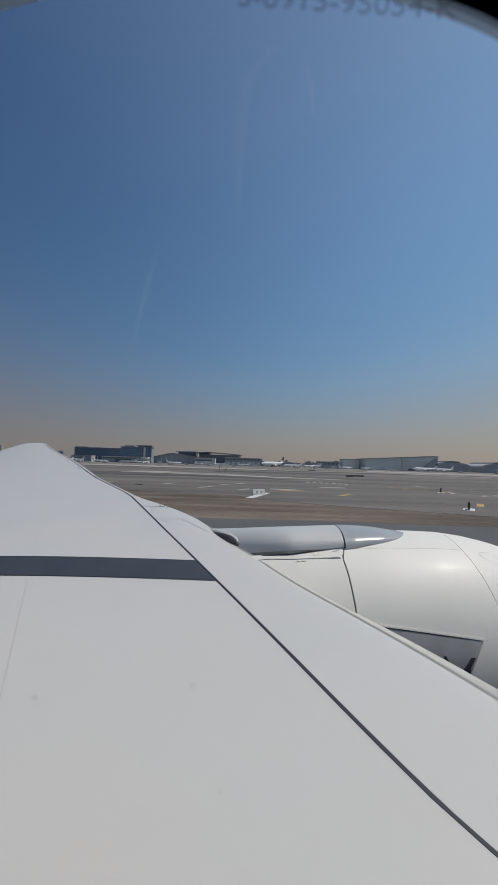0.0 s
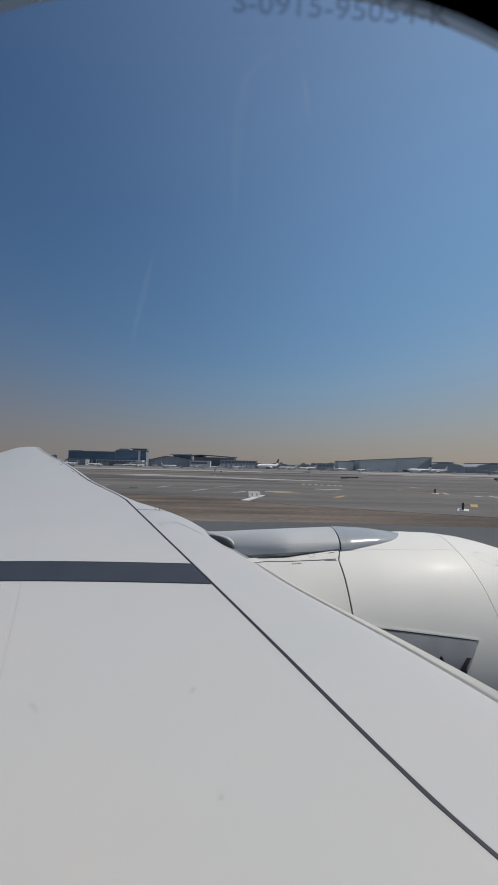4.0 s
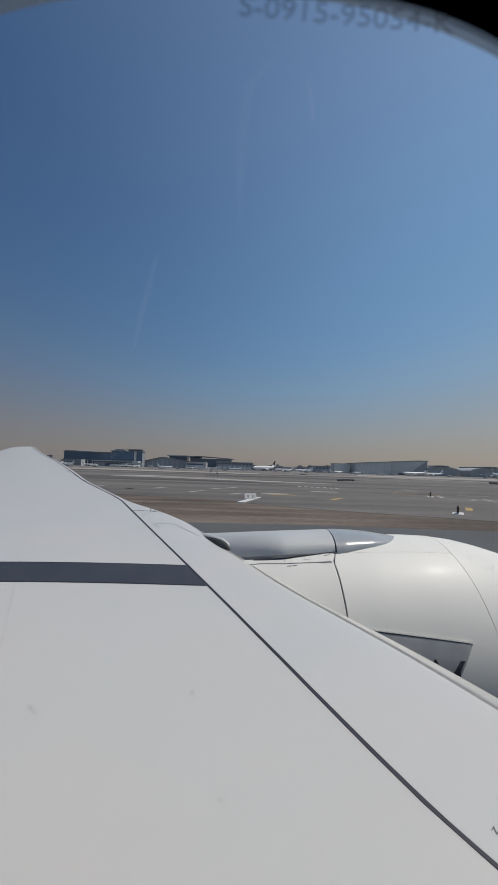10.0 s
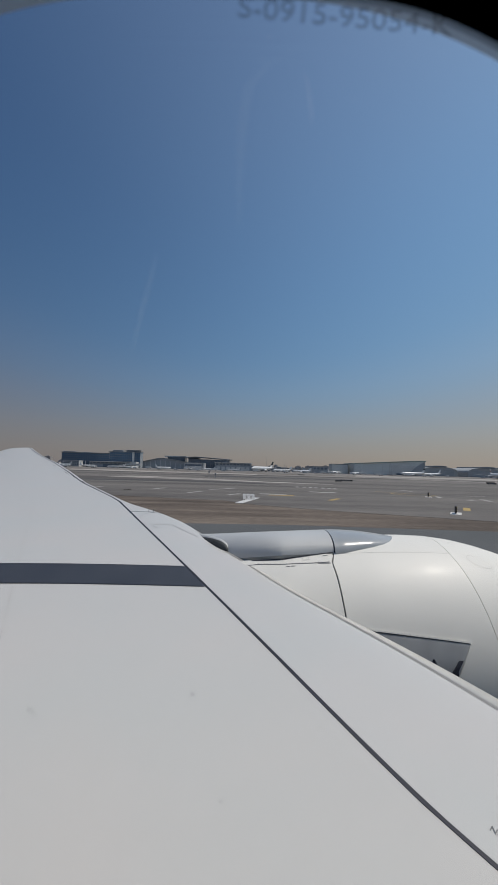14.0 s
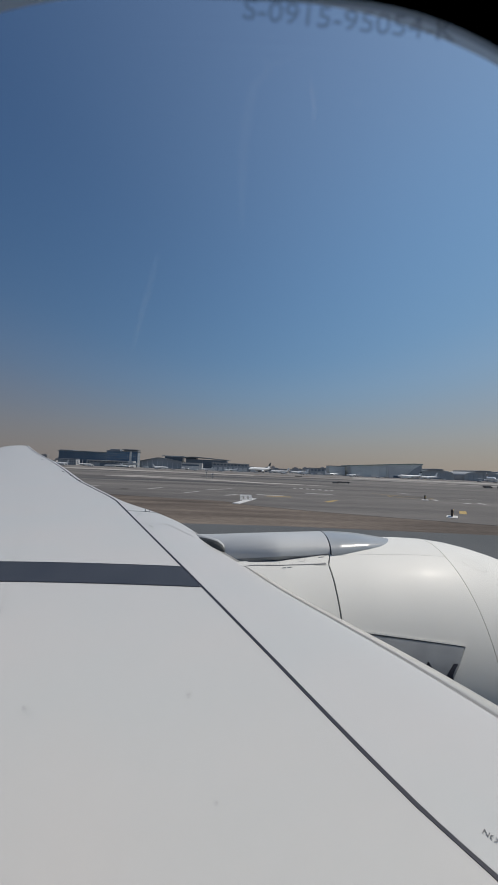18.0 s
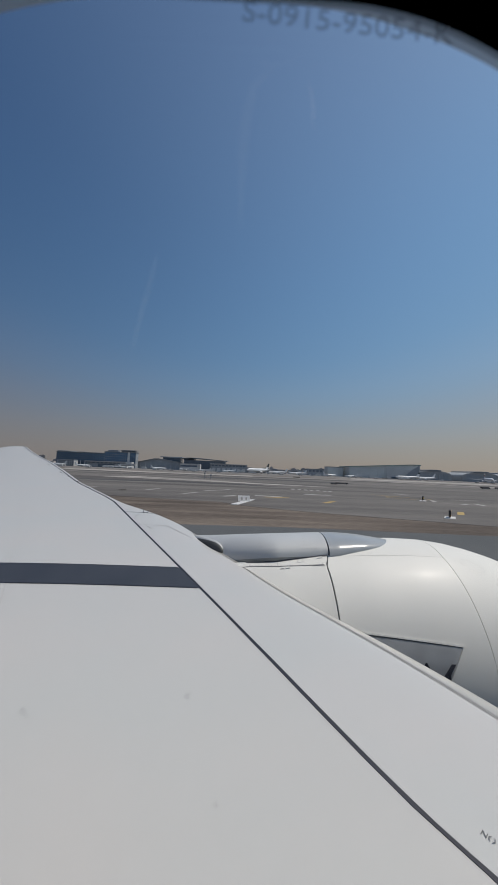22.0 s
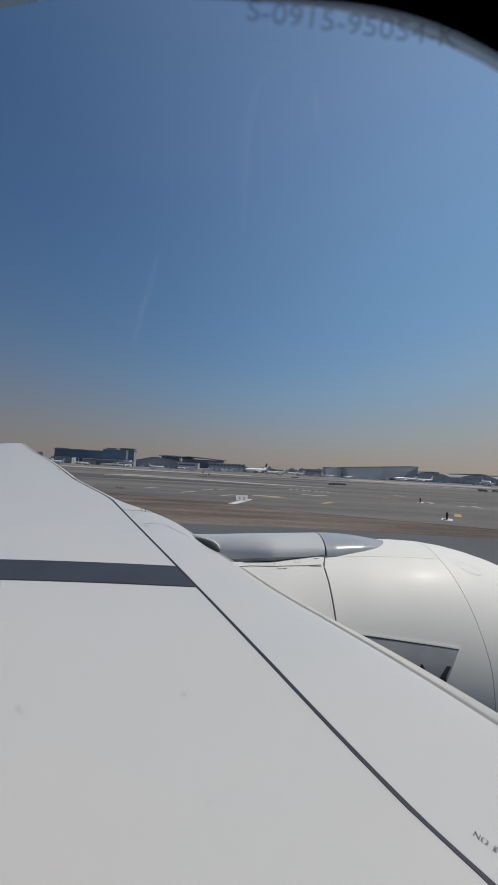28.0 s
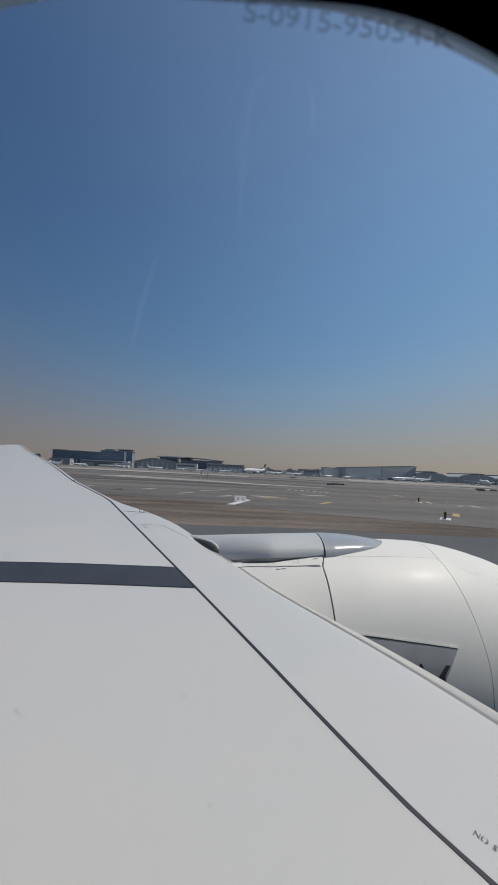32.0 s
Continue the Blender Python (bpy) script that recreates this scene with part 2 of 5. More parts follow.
# ---------------------------------------------------------------- the airliner: wing
airliner = thing("airliner", label="white twin-jet airliner seen from its own cabin window", category="airliner")
SPAN = (0, 2.5, 3.5, 4.5, 5.5, 6.5, 7.3, 8.2, 9, 9.8, 10.8, 12, 14, 17, 20.5, 24.5, 29.1)
NOSE = (3.609, 2.945, 2.353, 1.612, 0.752, 0.187, -0.467, -0.893, -1.402, -2.101, -3.352, -4.32, -5.90, -7.90, -10.324, -13.37, -16.74)


def joint_x(y):
    """Where the slat's trailing edge runs."""
    bow = lerp(y, (1.9, 2.05, 2.11, 2.23, 2.37, 2.54, 2.74, 3.0, 3.3, 3.67, 4.13, 4.75, 6.2), (0.035, 0.011, -0.002, -0.019, -0.029, -0.034, -0.035, -0.033, -0.028, -0.020, -0.015, -0.008, 0.0))
    return min(1.32 - 0.5655 * (y - 2.03) + bow if y < 10.8 else -3.64 - 0.71 * (y - 10.8), nose_x(y) - 0.22)


def nose_x(y):
    d = 0.5 if y < 7.6 else 0.15
    return sum(lerp(max(0, y) + k * d, SPAN, NOSE) for k in (-1, -0.5, 0, 0.5, 1)) / 5 - 0.61 * min(0, y)


def skin_z(y):
    return 3.486 + 0.107 * y + 0.17 * max(0, (y - 21) / 8.1) ** 2


def nose_h(y):
    return lerp(y, (0, 3, 8, 12, 29.1), (0.42, 0.36, 0.27, 0.22, 0.10))


def tail_x(y):
    return lerp(y, (-1, 6, 26.5, 29.1), (-9.5, -10.6, -18.2, -18.6))


def top(x, y):
    """Height of the wing's upper skin behind the slat."""
    xs, xt = joint_x(y), tail_x(y)
    u = max(0, min(1, (xs - x) / (xs - xt)))
    return skin_z(y) - (0.9 * u ** 2.6) * (xs - xt) / 11.0


def stations(y0, y1, n):
    return [y0 + (y1 - y0) * i / (n - 1) for i in range(n)]


def nose_ring(y, lift=0.0, gap=0.0, n=30, grow=0.0, ths=None):
    xs, xe, h, z = joint_x(y) + gap, nose_x(y) + grow, nose_h(y) + grow, skin_z(y) + lift + grow
    out = []
    for th in ths or [math.pi * i / (n - 1) for i in range(n)]:
        s, c = math.sin(th), math.cos(th)
        out.append((xs + (xe - xs) * abs(s) ** (2 / 3.6), y, z - h * (1 - math.copysign(abs(c) ** (2 / 3.6), c))))
    return out


bm = bmesh.new()
rings = []
for y in stations(-1.0, 29.1, 90):
    xs, xt = joint_x(y), tail_x(y)
    n = 24
    up = [(xs + (xt - xs) * (i / n), y, top(xs + (xt - xs) * (i / n), y)) for i in range(n + 1)]
    th = 1.15 * max(0.12, 1 - y / 30)
    low = [(xt + (xs - xt) * (i / 12), y, top(xt, y) - 0.03 - (th * math.sin(math.pi * min(1, i / 12 + 0.02)) ** 0.8)
            - (top(xt, y) - skin_z(y)) * 0 ) for i in range(1, 12)]
    low.append((xs, y, skin_z(y) - 2 * nose_h(y)))
    rings.append(up + low)
loft(bm, rings)
part("wing_skin", bm, WING, airliner, "smooth pale grey upper wing skin", smooth=False)

for nm, y0, y1 in (("inboard_slat", -1.0, 9.62), ("outboard_slat", 9.66, 29.1)):
    bm = bmesh.new()
    loft(bm, [nose_ring(y, -0.004, 0.035) for y in stations(y0, y1, 60)])
    part(nm, bm, SLAT, airliner, "pale grey leading-edge slat", smooth=True)
rim = lambda y: lerp(y, (-1, 4.5, 7.0, 8.3), (0.70, 0.73, 0.84, 1.0))
# polished strip along the nose of the slat, and the groove behind it, its soft shadow painted grey
bm = bmesh.new()
loft(bm, [nose_ring(y, -0.004, 0.035, grow=0.006, ths=[rim(y) + (2.0 - rim(y)) * k / 14 for k in range(15)]) for y in stations(-1.0, 8.3, 60)], closed=False)
part("leading_edge_strip", bm, EDGE, airliner, "polished metal strip along the slat's nose", smooth=True)
bm = bmesh.new()
loft(bm, [nose_ring(y, -0.004, 0.035, grow=0.004, ths=[rim(y) - 0.05, rim(y)]) for y in stations(-1.0, 8.3, 60)], closed=False)
part("strip_groove", bm, GROOVE_SHADOW, airliner)
# dark seal that fills the joint behind the slat
bm.free()
bm = bmesh.new()
w = lambda y: lerp(y, (0, 2, 6, 12, 29), (0.036, 0.034, 0.038, 0.055, 0.06))
loft(bm, [[(joint_x(y) - w(y) * 0.35, y, skin_z(y) - 0.05), (joint_x(y) - w(y) * 0.35, y, skin_z(y) + 0.004),
           (joint_x(y) + w(y) * 0.65, y, skin_z(y) + 0.003), (joint_x(y) + w(y) * 0.65, y, skin_z(y) - 0.05)] for y in stations(-1, 29, 90)])
part("slat_joint_seal", bm, SEAL, airliner, "dark rubber seal along the slat joint")
# dark band that crosses the wing fore and aft
bm = bmesh.new()
NB = 60
rows2 = []
for i in range(NB + 1):
    ring = []
    for y in (5.31, 5.5, 5.75, 6.0):
        xs = joint_x(y) - 0.02
        x = xs + (tail_x(y) - xs) * i / NB
        ring.append((x, y, top(x, y) + 0.004))
    rows2.append([(ring[0][0], ring[0][1], ring[0][2] - 0.03)] + ring + [(ring[-1][0], ring[-1][1], ring[-1][2] - 0.03)])
loft(bm, rows2, closed=False)
part("walkway_band", bm, STRIPE, airliner, "dark blue-grey non-slip band across the wing")
for y in (5.295, 6.015):
    bm = bmesh.new()
    rows2 = []
    for i in range(NB + 1):
        xs = joint_x(y) - 0.02
        x = xs + (tail_x(y) - xs) * i / NB
        rows2.append([(x, y - 0.011, top(x, y) + 0.0045), (x, y + 0.011, top(x, y) + 0.0045)])
    loft(bm, rows2, closed=False)
    part("band_edge", bm, SEAL, airliner, "darker sealed edge of the band")

# small vanes, a handling bracket, panel joints
for x, y in ((-5.17, 12.83), (-6.10, 14.09), (-7.01, 15.32), (-7.87, 16.42), (-9.74, 19.01), (-11.29, 21.03)):
    z = top(x, y)
    bm = bmesh.new()
    loft(bm, [[(x - 0.07, y - 0.006, z - 0.01), (x + 0.07, y - 0.04, z - 0.01), (x - 0.06, y - 0.006, z + 0.035)],
              [(x - 0.07, y + 0.006, z - 0.01), (x + 0.07, y - 0.028, z - 0.01), (x - 0.06, y + 0.006, z + 0.035)]])
    part("vortex_generator", bm, VANE_SHADOW, airliner, "small dark vane on the wing")
bm = bmesh.new()
for dx in (-0.06, 0.05):
    tube(bm, (-2.42 + dx, 9.62, skin_z(9.6) - 0.03), (-2.42 + dx, 9.62, skin_z(9.6) + 0.07), 0.009)
tube(bm, (-2.49, 9.62, skin_z(9.6) + 0.003), (-2.36, 9.62, skin_z(9.6) + 0.003), 0.005)
part("slat_bracket", bm, SLATLINE, airliner, "tiny metal bracket on the slat")


def joint_line(pts, width, mat, name, lift=0.003):
    bm = bmesh.new()
    rings = []
    for i, p in enumerate(pts):
        a, b = Vector(pts[max(0, i - 1)]), Vector(pts[min(len(pts) - 1, i + 1)])
        d = (b - a).to_2d().normalized()
        s = Vector((-d.y, d.x)) * width / 2
        rings.append([(p[0] - s.x, p[1] - s.y, p[2] + lift), (p[0] + s.x, p[1] + s.y, p[2] + lift)])
    loft(bm, rings, closed=False)
    return part(name, bm, mat, airliner)


def nose_top(x, y):
    xs, xe, h = joint_x(y) + 0.035, nose_x(y), nose_h(y)
    u = max(0.0, min(0.999, (x - xs) / (xe - xs)))
    return skin_z(y) - 0.004 - h * (1 - (1 - u ** 3.6) ** (1 / 3.6))


joint_line([(x, y, nose_top(x, y)) for x, y in ((-2.30, 8.46), (-2.0, 8.47), (-1.66, 8.49), (-1.30, 8.05), (-0.98, 7.69))], 0.016, SLATLINE, "panel_joint")
joint_line([(x, y, nose_top(x, y)) for x, y in ((-2.51, 8.97), (-2.56, 9.19), (-2.55, 9.36), (-2.52, 9.45), (-2.44, 9.48))], 0.014, SLATLINE, "panel_joint")
joint_line([(x, y, nose_top(x, y)) for x, y in ((-2.05, 8.35), (-1.93, 8.20))], 0.024, SLATLINE, "panel_joint")
for ys in ((10.9, 6.03), (5.22, 1.5)):
    joint_line([(-3.48 - 0.528 * (y - 5.86), y, top(-3.48 - 0.528 * (y - 5.86), y)) for y in stations(ys[0], ys[1], 12)], 0.006, WISP, "spar_joint", 0.003)

# ---------------------------------------------------------------- the airliner: engine and pylon
EY, EZ = 6.9, 2.6
ENG_X = (-2.2, -1.0, -0.3, 0.1, 0.7, 1.35, 2.0, 2.8, 3.3, 3.7, 4.1, 4.5, 4.8, 5.05, 5.2)
ENG_R = (1.05, 1.22, 1.40, 1.56, 1.76, 1.855, 1.91, 1.94, 1.93, 1.885, 1.80, 1.685, 1.57, 1.43, 1.30)


def hull_r(x):
    return lerp(x, ENG_X, ENG_R)


def hull(x, phi, lift=0.0):
    """On the nacelle: phi in degrees from the top towards the cabin."""
    r = hull_r(x) + lift
    return Vector((x, EY - r * math.sin(radians(phi)), EZ + r * math.cos(radians(phi))))


def cowl(x0, x1, steps, lift=0.0, n=96, p0=0, p1=360, thick=0.03):
    bm = bmesh.new()
    ps = [p0 + (p1 - p0) * k / n for k in range(n if p1 - p0 == 360 else n + 1)]
    xs = [x0 + (x1 - x0) * i / steps for i in range(steps + 1)]
    # the front joint leans forward down the flank
    lean = lambda x, q: (x + lerp(x, (1.37, 3.3, 5.19), (0, 1, 0)) * lerp(q, (0, 20, 70, 180), (0, 0, 0.13, 0))
                         + lerp(x, (0, 1.34, 1.37, 3.2), (0, 1, 1, 0)) * lerp(q, (0, 20, 22.3, 27, 37, 55, 120), (0.075, 0.075, 0.075, 0.018, 0.045, 0.07, 0.07)))
    rings = [[hull(lean(x, p), p, lift) for p in ps] for x in xs]
    rings = [[hull(lean(x0, p), p, lift - thick) for p in ps]] + rings + [[hull(lean(x1, p), p, lift - thick) for p in ps]]
    return loft(bm, rings, closed=(p1 - p0 == 360), caps=False)


engine = new("engine")
engine.parent = airliner
tagged(engine, "large white turbofan nacelle ahead of the wing")
part("reverser_cowl", cowl(-2.2, 1.337, 14), WHITE, engine, smooth=True)
part("fan_cowl", cowl(1.361, 3.294, 12, p0=21.2, p1=338.8), WHITE, engine, smooth=True)
part("upper_cowl", cowl(1.361, 3.294, 12, p0=-21.05, p1=21.05, n=24), WHITE, engine, smooth=True)
part("inlet_cowl", cowl(3.303, 5.2, 18), WHITE, engine, smooth=True)
part("cowl_liner", cowl(-2.15, 5.1, 24, lift=-0.022, thick=0.02), SEAM, engine, "dark liner seen in the cowl joints", smooth=True)
bm = bmesh.new()
loft(bm, [[(EX, EY - r * math.sin(k * math.tau / 72), EZ + r * math.cos(k * math.tau / 72)) for k in range(72)]
          for EX, r in ((5.2, 1.30), (5.30, 1.20), (5.33, 1.10), (5.28, 1.02), (5.0, 0.98), (4.0, 1.45))], caps=False)
part("inlet_lip", bm, METAL, engine, "bare metal lip of the engine inlet", smooth=True)
bm = bmesh.new()
loft(bm, [[(4.0, EY - r * math.sin(k * math.tau / 72), EZ + r * math.cos(k * math.tau / 72)) for k in range(72)] for r in (1.46, 0.3)], caps=False)
tube(bm, (3.9, EY, EZ), (4.5, EY, EZ), 0.42, 24, 0.05)
part("fan", bm, SHADE, engine, "dark fan disc and spinner")
bm = bmesh.new()
loft(bm, [[(EX, EY - r * math.sin(k * math.tau / 48), EZ + r * math.cos(k * math.tau / 48)) for k in range(48)]
          for EX, r in ((-2.0, 0.95), (-3.2, 0.72), (-4.2, 0.5))])
part("exhaust_nozzle", bm, METAL, engine, "bare metal exhaust nozzle", smooth=True)


def rivets(points, normal_of, r, mat, name, parent):
    for p in points:
        nn = normal_of(p).normalized()
        part(name, tube(bmesh.new(), p - nn * 0.004, p + nn * 0.004, r, 6), mat, parent)


out_of = lambda p: Vector((0, p.y - EY, p.z - EZ))
# recess on the cowl's flank as a grey patch, its shade put into the colour, with riveted upper edge and dark bracket
bm = bmesh.new()
rows3 = []
for i in range(15):
    u = i / 14
    x_top, p_top = 1.30 + 1.72 * u, 58.9 + 4.9 * u
    x_low, p_low = 1.20 + 1.53 * u, 78.0
    rows3.append([hull(x_top + (x_low - x_top) * k / 6, p_top + (p_low - p_top) * k / 6, 0.006) for k in range(7)])
loft(bm, rows3, closed=False)
part("flank_panel", bm, SHADE, engine, "grey patch on the cowl's flank, a recess and its shade put into colour", smooth=True)
bm = bmesh.new()
loft(bm, [[hull(x, 58.45 + 4.9 * (x - 1.3) / 1.72, 0.002), hull(x, 58.45 + 4.9 * (x - 1.3) / 1.72, 0.012), hull(x, 59.1 + 4.9 * (x - 1.3) / 1.72, 0.012), hull(x, 59.1 + 4.9 * (x - 1.3) / 1.72, 0.002)] for x in stations(1.3, 3.04, 16)])
part("panel_flange", bm, WHITE, engine, smooth=True)
bm = bmesh.new()
edge = [(3.025 - 0.29 * k / 8, 63.8 + 14 * k / 8) for k in range(9)]
loft(bm, [[hull(x, q, 0.0), hull(x, q, 0.014), hull(x + 0.022, q, 0.014), hull(x + 0.022, q, 0.0)] for x, q in edge])
part("panel_edge", bm, WHITE, engine, smooth=True)
for i in range(19):
    q = hull(1.42 + 0.082 * i, 58.75 + 4.9 * (0.12 + 0.082 * i) / 1.72, 0.013)
    nn = out_of(q).normalized()
    part("rivet", tube(bmesh.new(), q - nn * 0.004, q + nn * 0.0015, 0.006, 6), FAINT, engine)
bm = bmesh.new()
hook = [(2.842, 69.9, 0.025), (2.815, 70.9, 0.03), (2.778, 72.2, 0.035), (2.745, 73.5, 0.035), (2.729, 74.8, 0.035), (2.70, 78, 0.035)]
loft(bm, [[hull(x - w2, q, 0.01), hull(x + w2, q, 0.01), hull(x + w2, q, lf), hull(x - w2, q, lf)] for (x, q, lf), w2 in zip(hook, (0.027, 0.026, 0.025, 0.030, 0.044, 0.06))])
part("bracket", bm, SEAL, engine, "dark curved bracket on the grey panel")
bm = bmesh.new()
loft(bm, [[hull(2.482, 69.7, 0.01), hull(2.492, 69.7, 0.03), hull(2.502, 69.7, 0.01)], [hull(2.452, 71.3, 0.01), hull(2.49, 71.3, 0.04), hull(2.528, 71.3, 0.01)], [hull(2.40, 75.5, 0.01), hull(2.46, 75.5, 0.05), hull(2.52, 75.5, 0.01)]])
part("small_bracket", bm, SEAL, engine)
# shadow of the flange, laid on as a dark strip, widest aft
bm = bmesh.new()
loft(bm, [[hull(x, 59.1 + 4.9 * (x - 1.3) / 1.72, 0.009), hull(x, 59.1 + 4.9 * (x - 1.3) / 1.72 + lerp(x, (1.3, 3.0), (0.75, 0.2)), 0.009)] for x in stations(1.32, 3.0, 14)], closed=False)
part("flange_gap", bm, VANE_SHADOW, engine, "dark strip painted as the riveted flange's shadow")
# fine oval outline of an access door
bm = bmesh.new()
oval = lambda k, s: hull(3.722 + s * (0.15 * math.cos(k) + 0.085 * math.sin(k)), 24.9 + s * (3.3 * math.cos(k) - 2.9 * math.sin(k)), 0.003)
loft(bm, [[oval(k * math.tau / 40, 1.0), oval(k * math.tau / 40, 0.955)] for k in range(41)], closed=False)
part("access_door_outline", bm, OUTLINE, engine)

pylon = new("pylon")
pylon.parent = airliner
tagged(pylon, "grey-blue engine pylon fairing with rivet rows")
PX = (-1.0, -0.6, -0.30, 0.0, 0.7, 1.448, 1.455, 1.6, 1.91, 2.12, 2.33, 2.48, 2.57, 2.66)
PT = (4.44, 4.455, 4.475, 4.50, 4.55, 4.597, 4.597, 4.605, 4.60, 4.588, 4.565, 4.548, 4.54, 4.53)
PW = (0.70, 0.69, 0.68, 0.665, 0.645, 0.64, 0.685, 0.675, 0.60, 0.54, 0.45, 0.34, 0.23, 0.03)


def pylon_ring(x, lift=0.0):
    zt, wd = lerp(x, PX, PT) + lift, lerp(x, PX, PW) + lift
    zb = zt - lerp(x, (-0.5, 1.42, 1.7, 2.1, 2.66), (0.70, 0.70, 0.58, 0.36, 0.10))
    side = lerp(x, (-0.5, 1.42, 1.55, 1.91, 2.33, 2.56, 2.66), (0.252, 0.255, 0.262, 0.20, 0.115, 0.055, 0.03)) / (zt - zb)
    cut = lerp(x, (-1.0, 0.9), (0.3, 0.0))
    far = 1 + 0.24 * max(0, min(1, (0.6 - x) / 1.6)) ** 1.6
    out = [(x, EY - wd * 0.95, zb)]
    for k in range(15):
        a = math.pi * k / 14
        out.append((x, EY - wd * math.copysign(abs(math.cos(a)) ** 0.88, math.cos(a)), zt - (zt - zb) * side * (1 - abs(math.sin(a)) ** 0.95)))
    out.append((x, EY + wd * 0.95, zb))
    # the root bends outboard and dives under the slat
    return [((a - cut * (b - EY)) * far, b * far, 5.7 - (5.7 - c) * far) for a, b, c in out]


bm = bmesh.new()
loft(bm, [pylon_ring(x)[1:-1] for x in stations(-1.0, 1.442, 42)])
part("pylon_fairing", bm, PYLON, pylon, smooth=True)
bm = bmesh.new()


def foot_ring(x, lift=0.0):
    r = pylon_ring(x)
    a, b = Vector(r[1]), Vector(r[0])
    c, d = Vector(r[-2]), Vector(r[-1])
    # the flank curls under, ever steeper towards the foot
    flank = [(0.0, 0.0), (0.10, 0.004), (0.22, 0.014), (0.36, 0.032), (0.55, 0.06), (1.0, 0.15)]
    near = [a + (b - a) * u + Vector((0, w - 0.004, 0)) for u, w in flank]
    away = [c + (d - c) * u - Vector((0, w - 0.004, 0)) for u, w in reversed(flank)]
    return near + away


# the darker grey paints in the shade on the fairing's lower flank
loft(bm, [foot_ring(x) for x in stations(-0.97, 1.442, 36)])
part("lower_fairing", bm, LOWER_SHADE, pylon, "lower fairing with its shade put into a darker grey", smooth=True)
bm = bmesh.new()
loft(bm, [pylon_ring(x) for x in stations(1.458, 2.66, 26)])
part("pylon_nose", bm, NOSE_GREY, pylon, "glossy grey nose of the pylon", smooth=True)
bm = bmesh.new()
loft(bm, [pylon_ring(x, -0.012) for x in (1.42, 1.48)])
part("joint_liner", bm, SEAL, pylon)
for col in (0.26, 1.06):
    rivets([Vector(pylon_ring(col + dx)[k]) for k in (3, 4, 5, 6, 7) for dx in (0, 0.03)], lambda p: Vector((0, -1, 0.6)), 0.0055, RIVET, "rivet", pylon)
rivets([Vector(pylon_ring(-0.2 + 0.072 * i)[3]) for i in range(21)], lambda p: Vector((0, -1, 0.2)), 0.0055, RIVET, "rivet", pylon)
# scoop where the pylon dives under the slat: a solid pod, the hollow's shade painted on
a0, a1 = Vector((-1.125, 8.200, 4.202)), Vector((-0.333, 7.050, 4.185))
dr = (a1 - a0).normalized()
sd = Vector((dr.y, -dr.x, 0))
pod = lambda rings, off: loft(bmesh.new(), [[a0.lerp(a1, u) + off + sd * (w3 * 0.6 * math.cos(k * math.tau / 20)) + Vector((0, 0, w3 * math.sin(k * math.tau / 20))) for k in range(20)] for u, w3 in rings])
part("scoop_hood", pod(((-0.12, 0.004), (0.0, 0.045), (0.15, 0.080), (0.35, 0.112), (0.6, 0.134), (0.8, 0.138), (0.92, 0.11), (0.98, 0.06), (1.0, 0.01)), Vector((0, 0.02, 0))), SLAT, pylon, "pale hood over the scoop", smooth=True)
part("scoop", pod(((0.0, 0.004), (0.15, 0.05), (0.35, 0.092), (0.6, 0.126), (0.8, 0.134), (0.92, 0.106), (0.975, 0.06), (0.995, 0.01)), Vector((0.004, -0.07, -0.012))), POCKET_SHADE, pylon, "solid pod, coloured as the scoop's shaded hollow where the pylon meets the slat", smooth=True)
# apron strip that joins the pylon's foot to the cowl, its joints, latch and bars of small lettering
low = lambda x: lerp(x, (0.17, 0.6, 1.04, 1.39), (22.6, 25.8, 26.9, 27.3))
high = lambda x: lerp(x, (-0.05, 0.05, 0.66, 1.06, 1.42), (17.3, 17.7, 21.9, 20.1, 19.2))
root_r = lambda x: 1.76 - 0.2083 * (0.7 - x) if x < 0.7 else hull_r(x)
bm = bmesh.new()
skirt = []
for x in stations(-0.6, 1.33, 24):
    out_q = [high(x) + (64 - high(x)) * k / 16 for k in range(17)]
    skirt.append([(x, EY - (root_r(x) + 0.006) * math.sin(radians(q)), EZ + (root_r(x) + 0.006) * math.cos(radians(q))) for q in out_q])
loft(bm, skirt, closed=False)
part("apron_skirt", bm, WHITE, pylon, smooth=True)


def cowl_line(pts, width, mat, name, lift=0.010):
    """A fine line on the nacelle through (x, degrees) points."""
    bm = bmesh.new()
    rings = []
    for i, (x, q) in enumerate(pts):
        (xa, qa), (xb, qb) = pts[max(0, i - 1)], pts[min(len(pts) - 1, i + 1)]
        dx, dq = xb - xa, (qb - qa) * 0.031
        n = math.hypot(dx, dq) or 1
        ends = ((x - dq / n * width / 2, q + dx / n * width / 2 / 0.031), (x + dq / n * width / 2, q - dx / n * width / 2 / 0.031))
        rings.append([hull(x2, q2, lift + root_r(x2) - hull_r(x2)) for x2, q2 in ends])
    loft(bm, rings, closed=False)
    return part(name, bm, mat, pylon)


cowl_line([(x, low(x) + 0.1) for x in stations(-0.2, 1.33, 12)], 0.014, SEAM, "strip_joint")
cowl_line([(0.10, 18.4), (0.25, 19.8), (0.45, 21.1), (0.66, 21.9), (0.85, 21.4), (1.06, 20.9), (1.25, 20.4), (1.42, 20.1)], 0.024, SEAL, "foot_seal", 0.012)
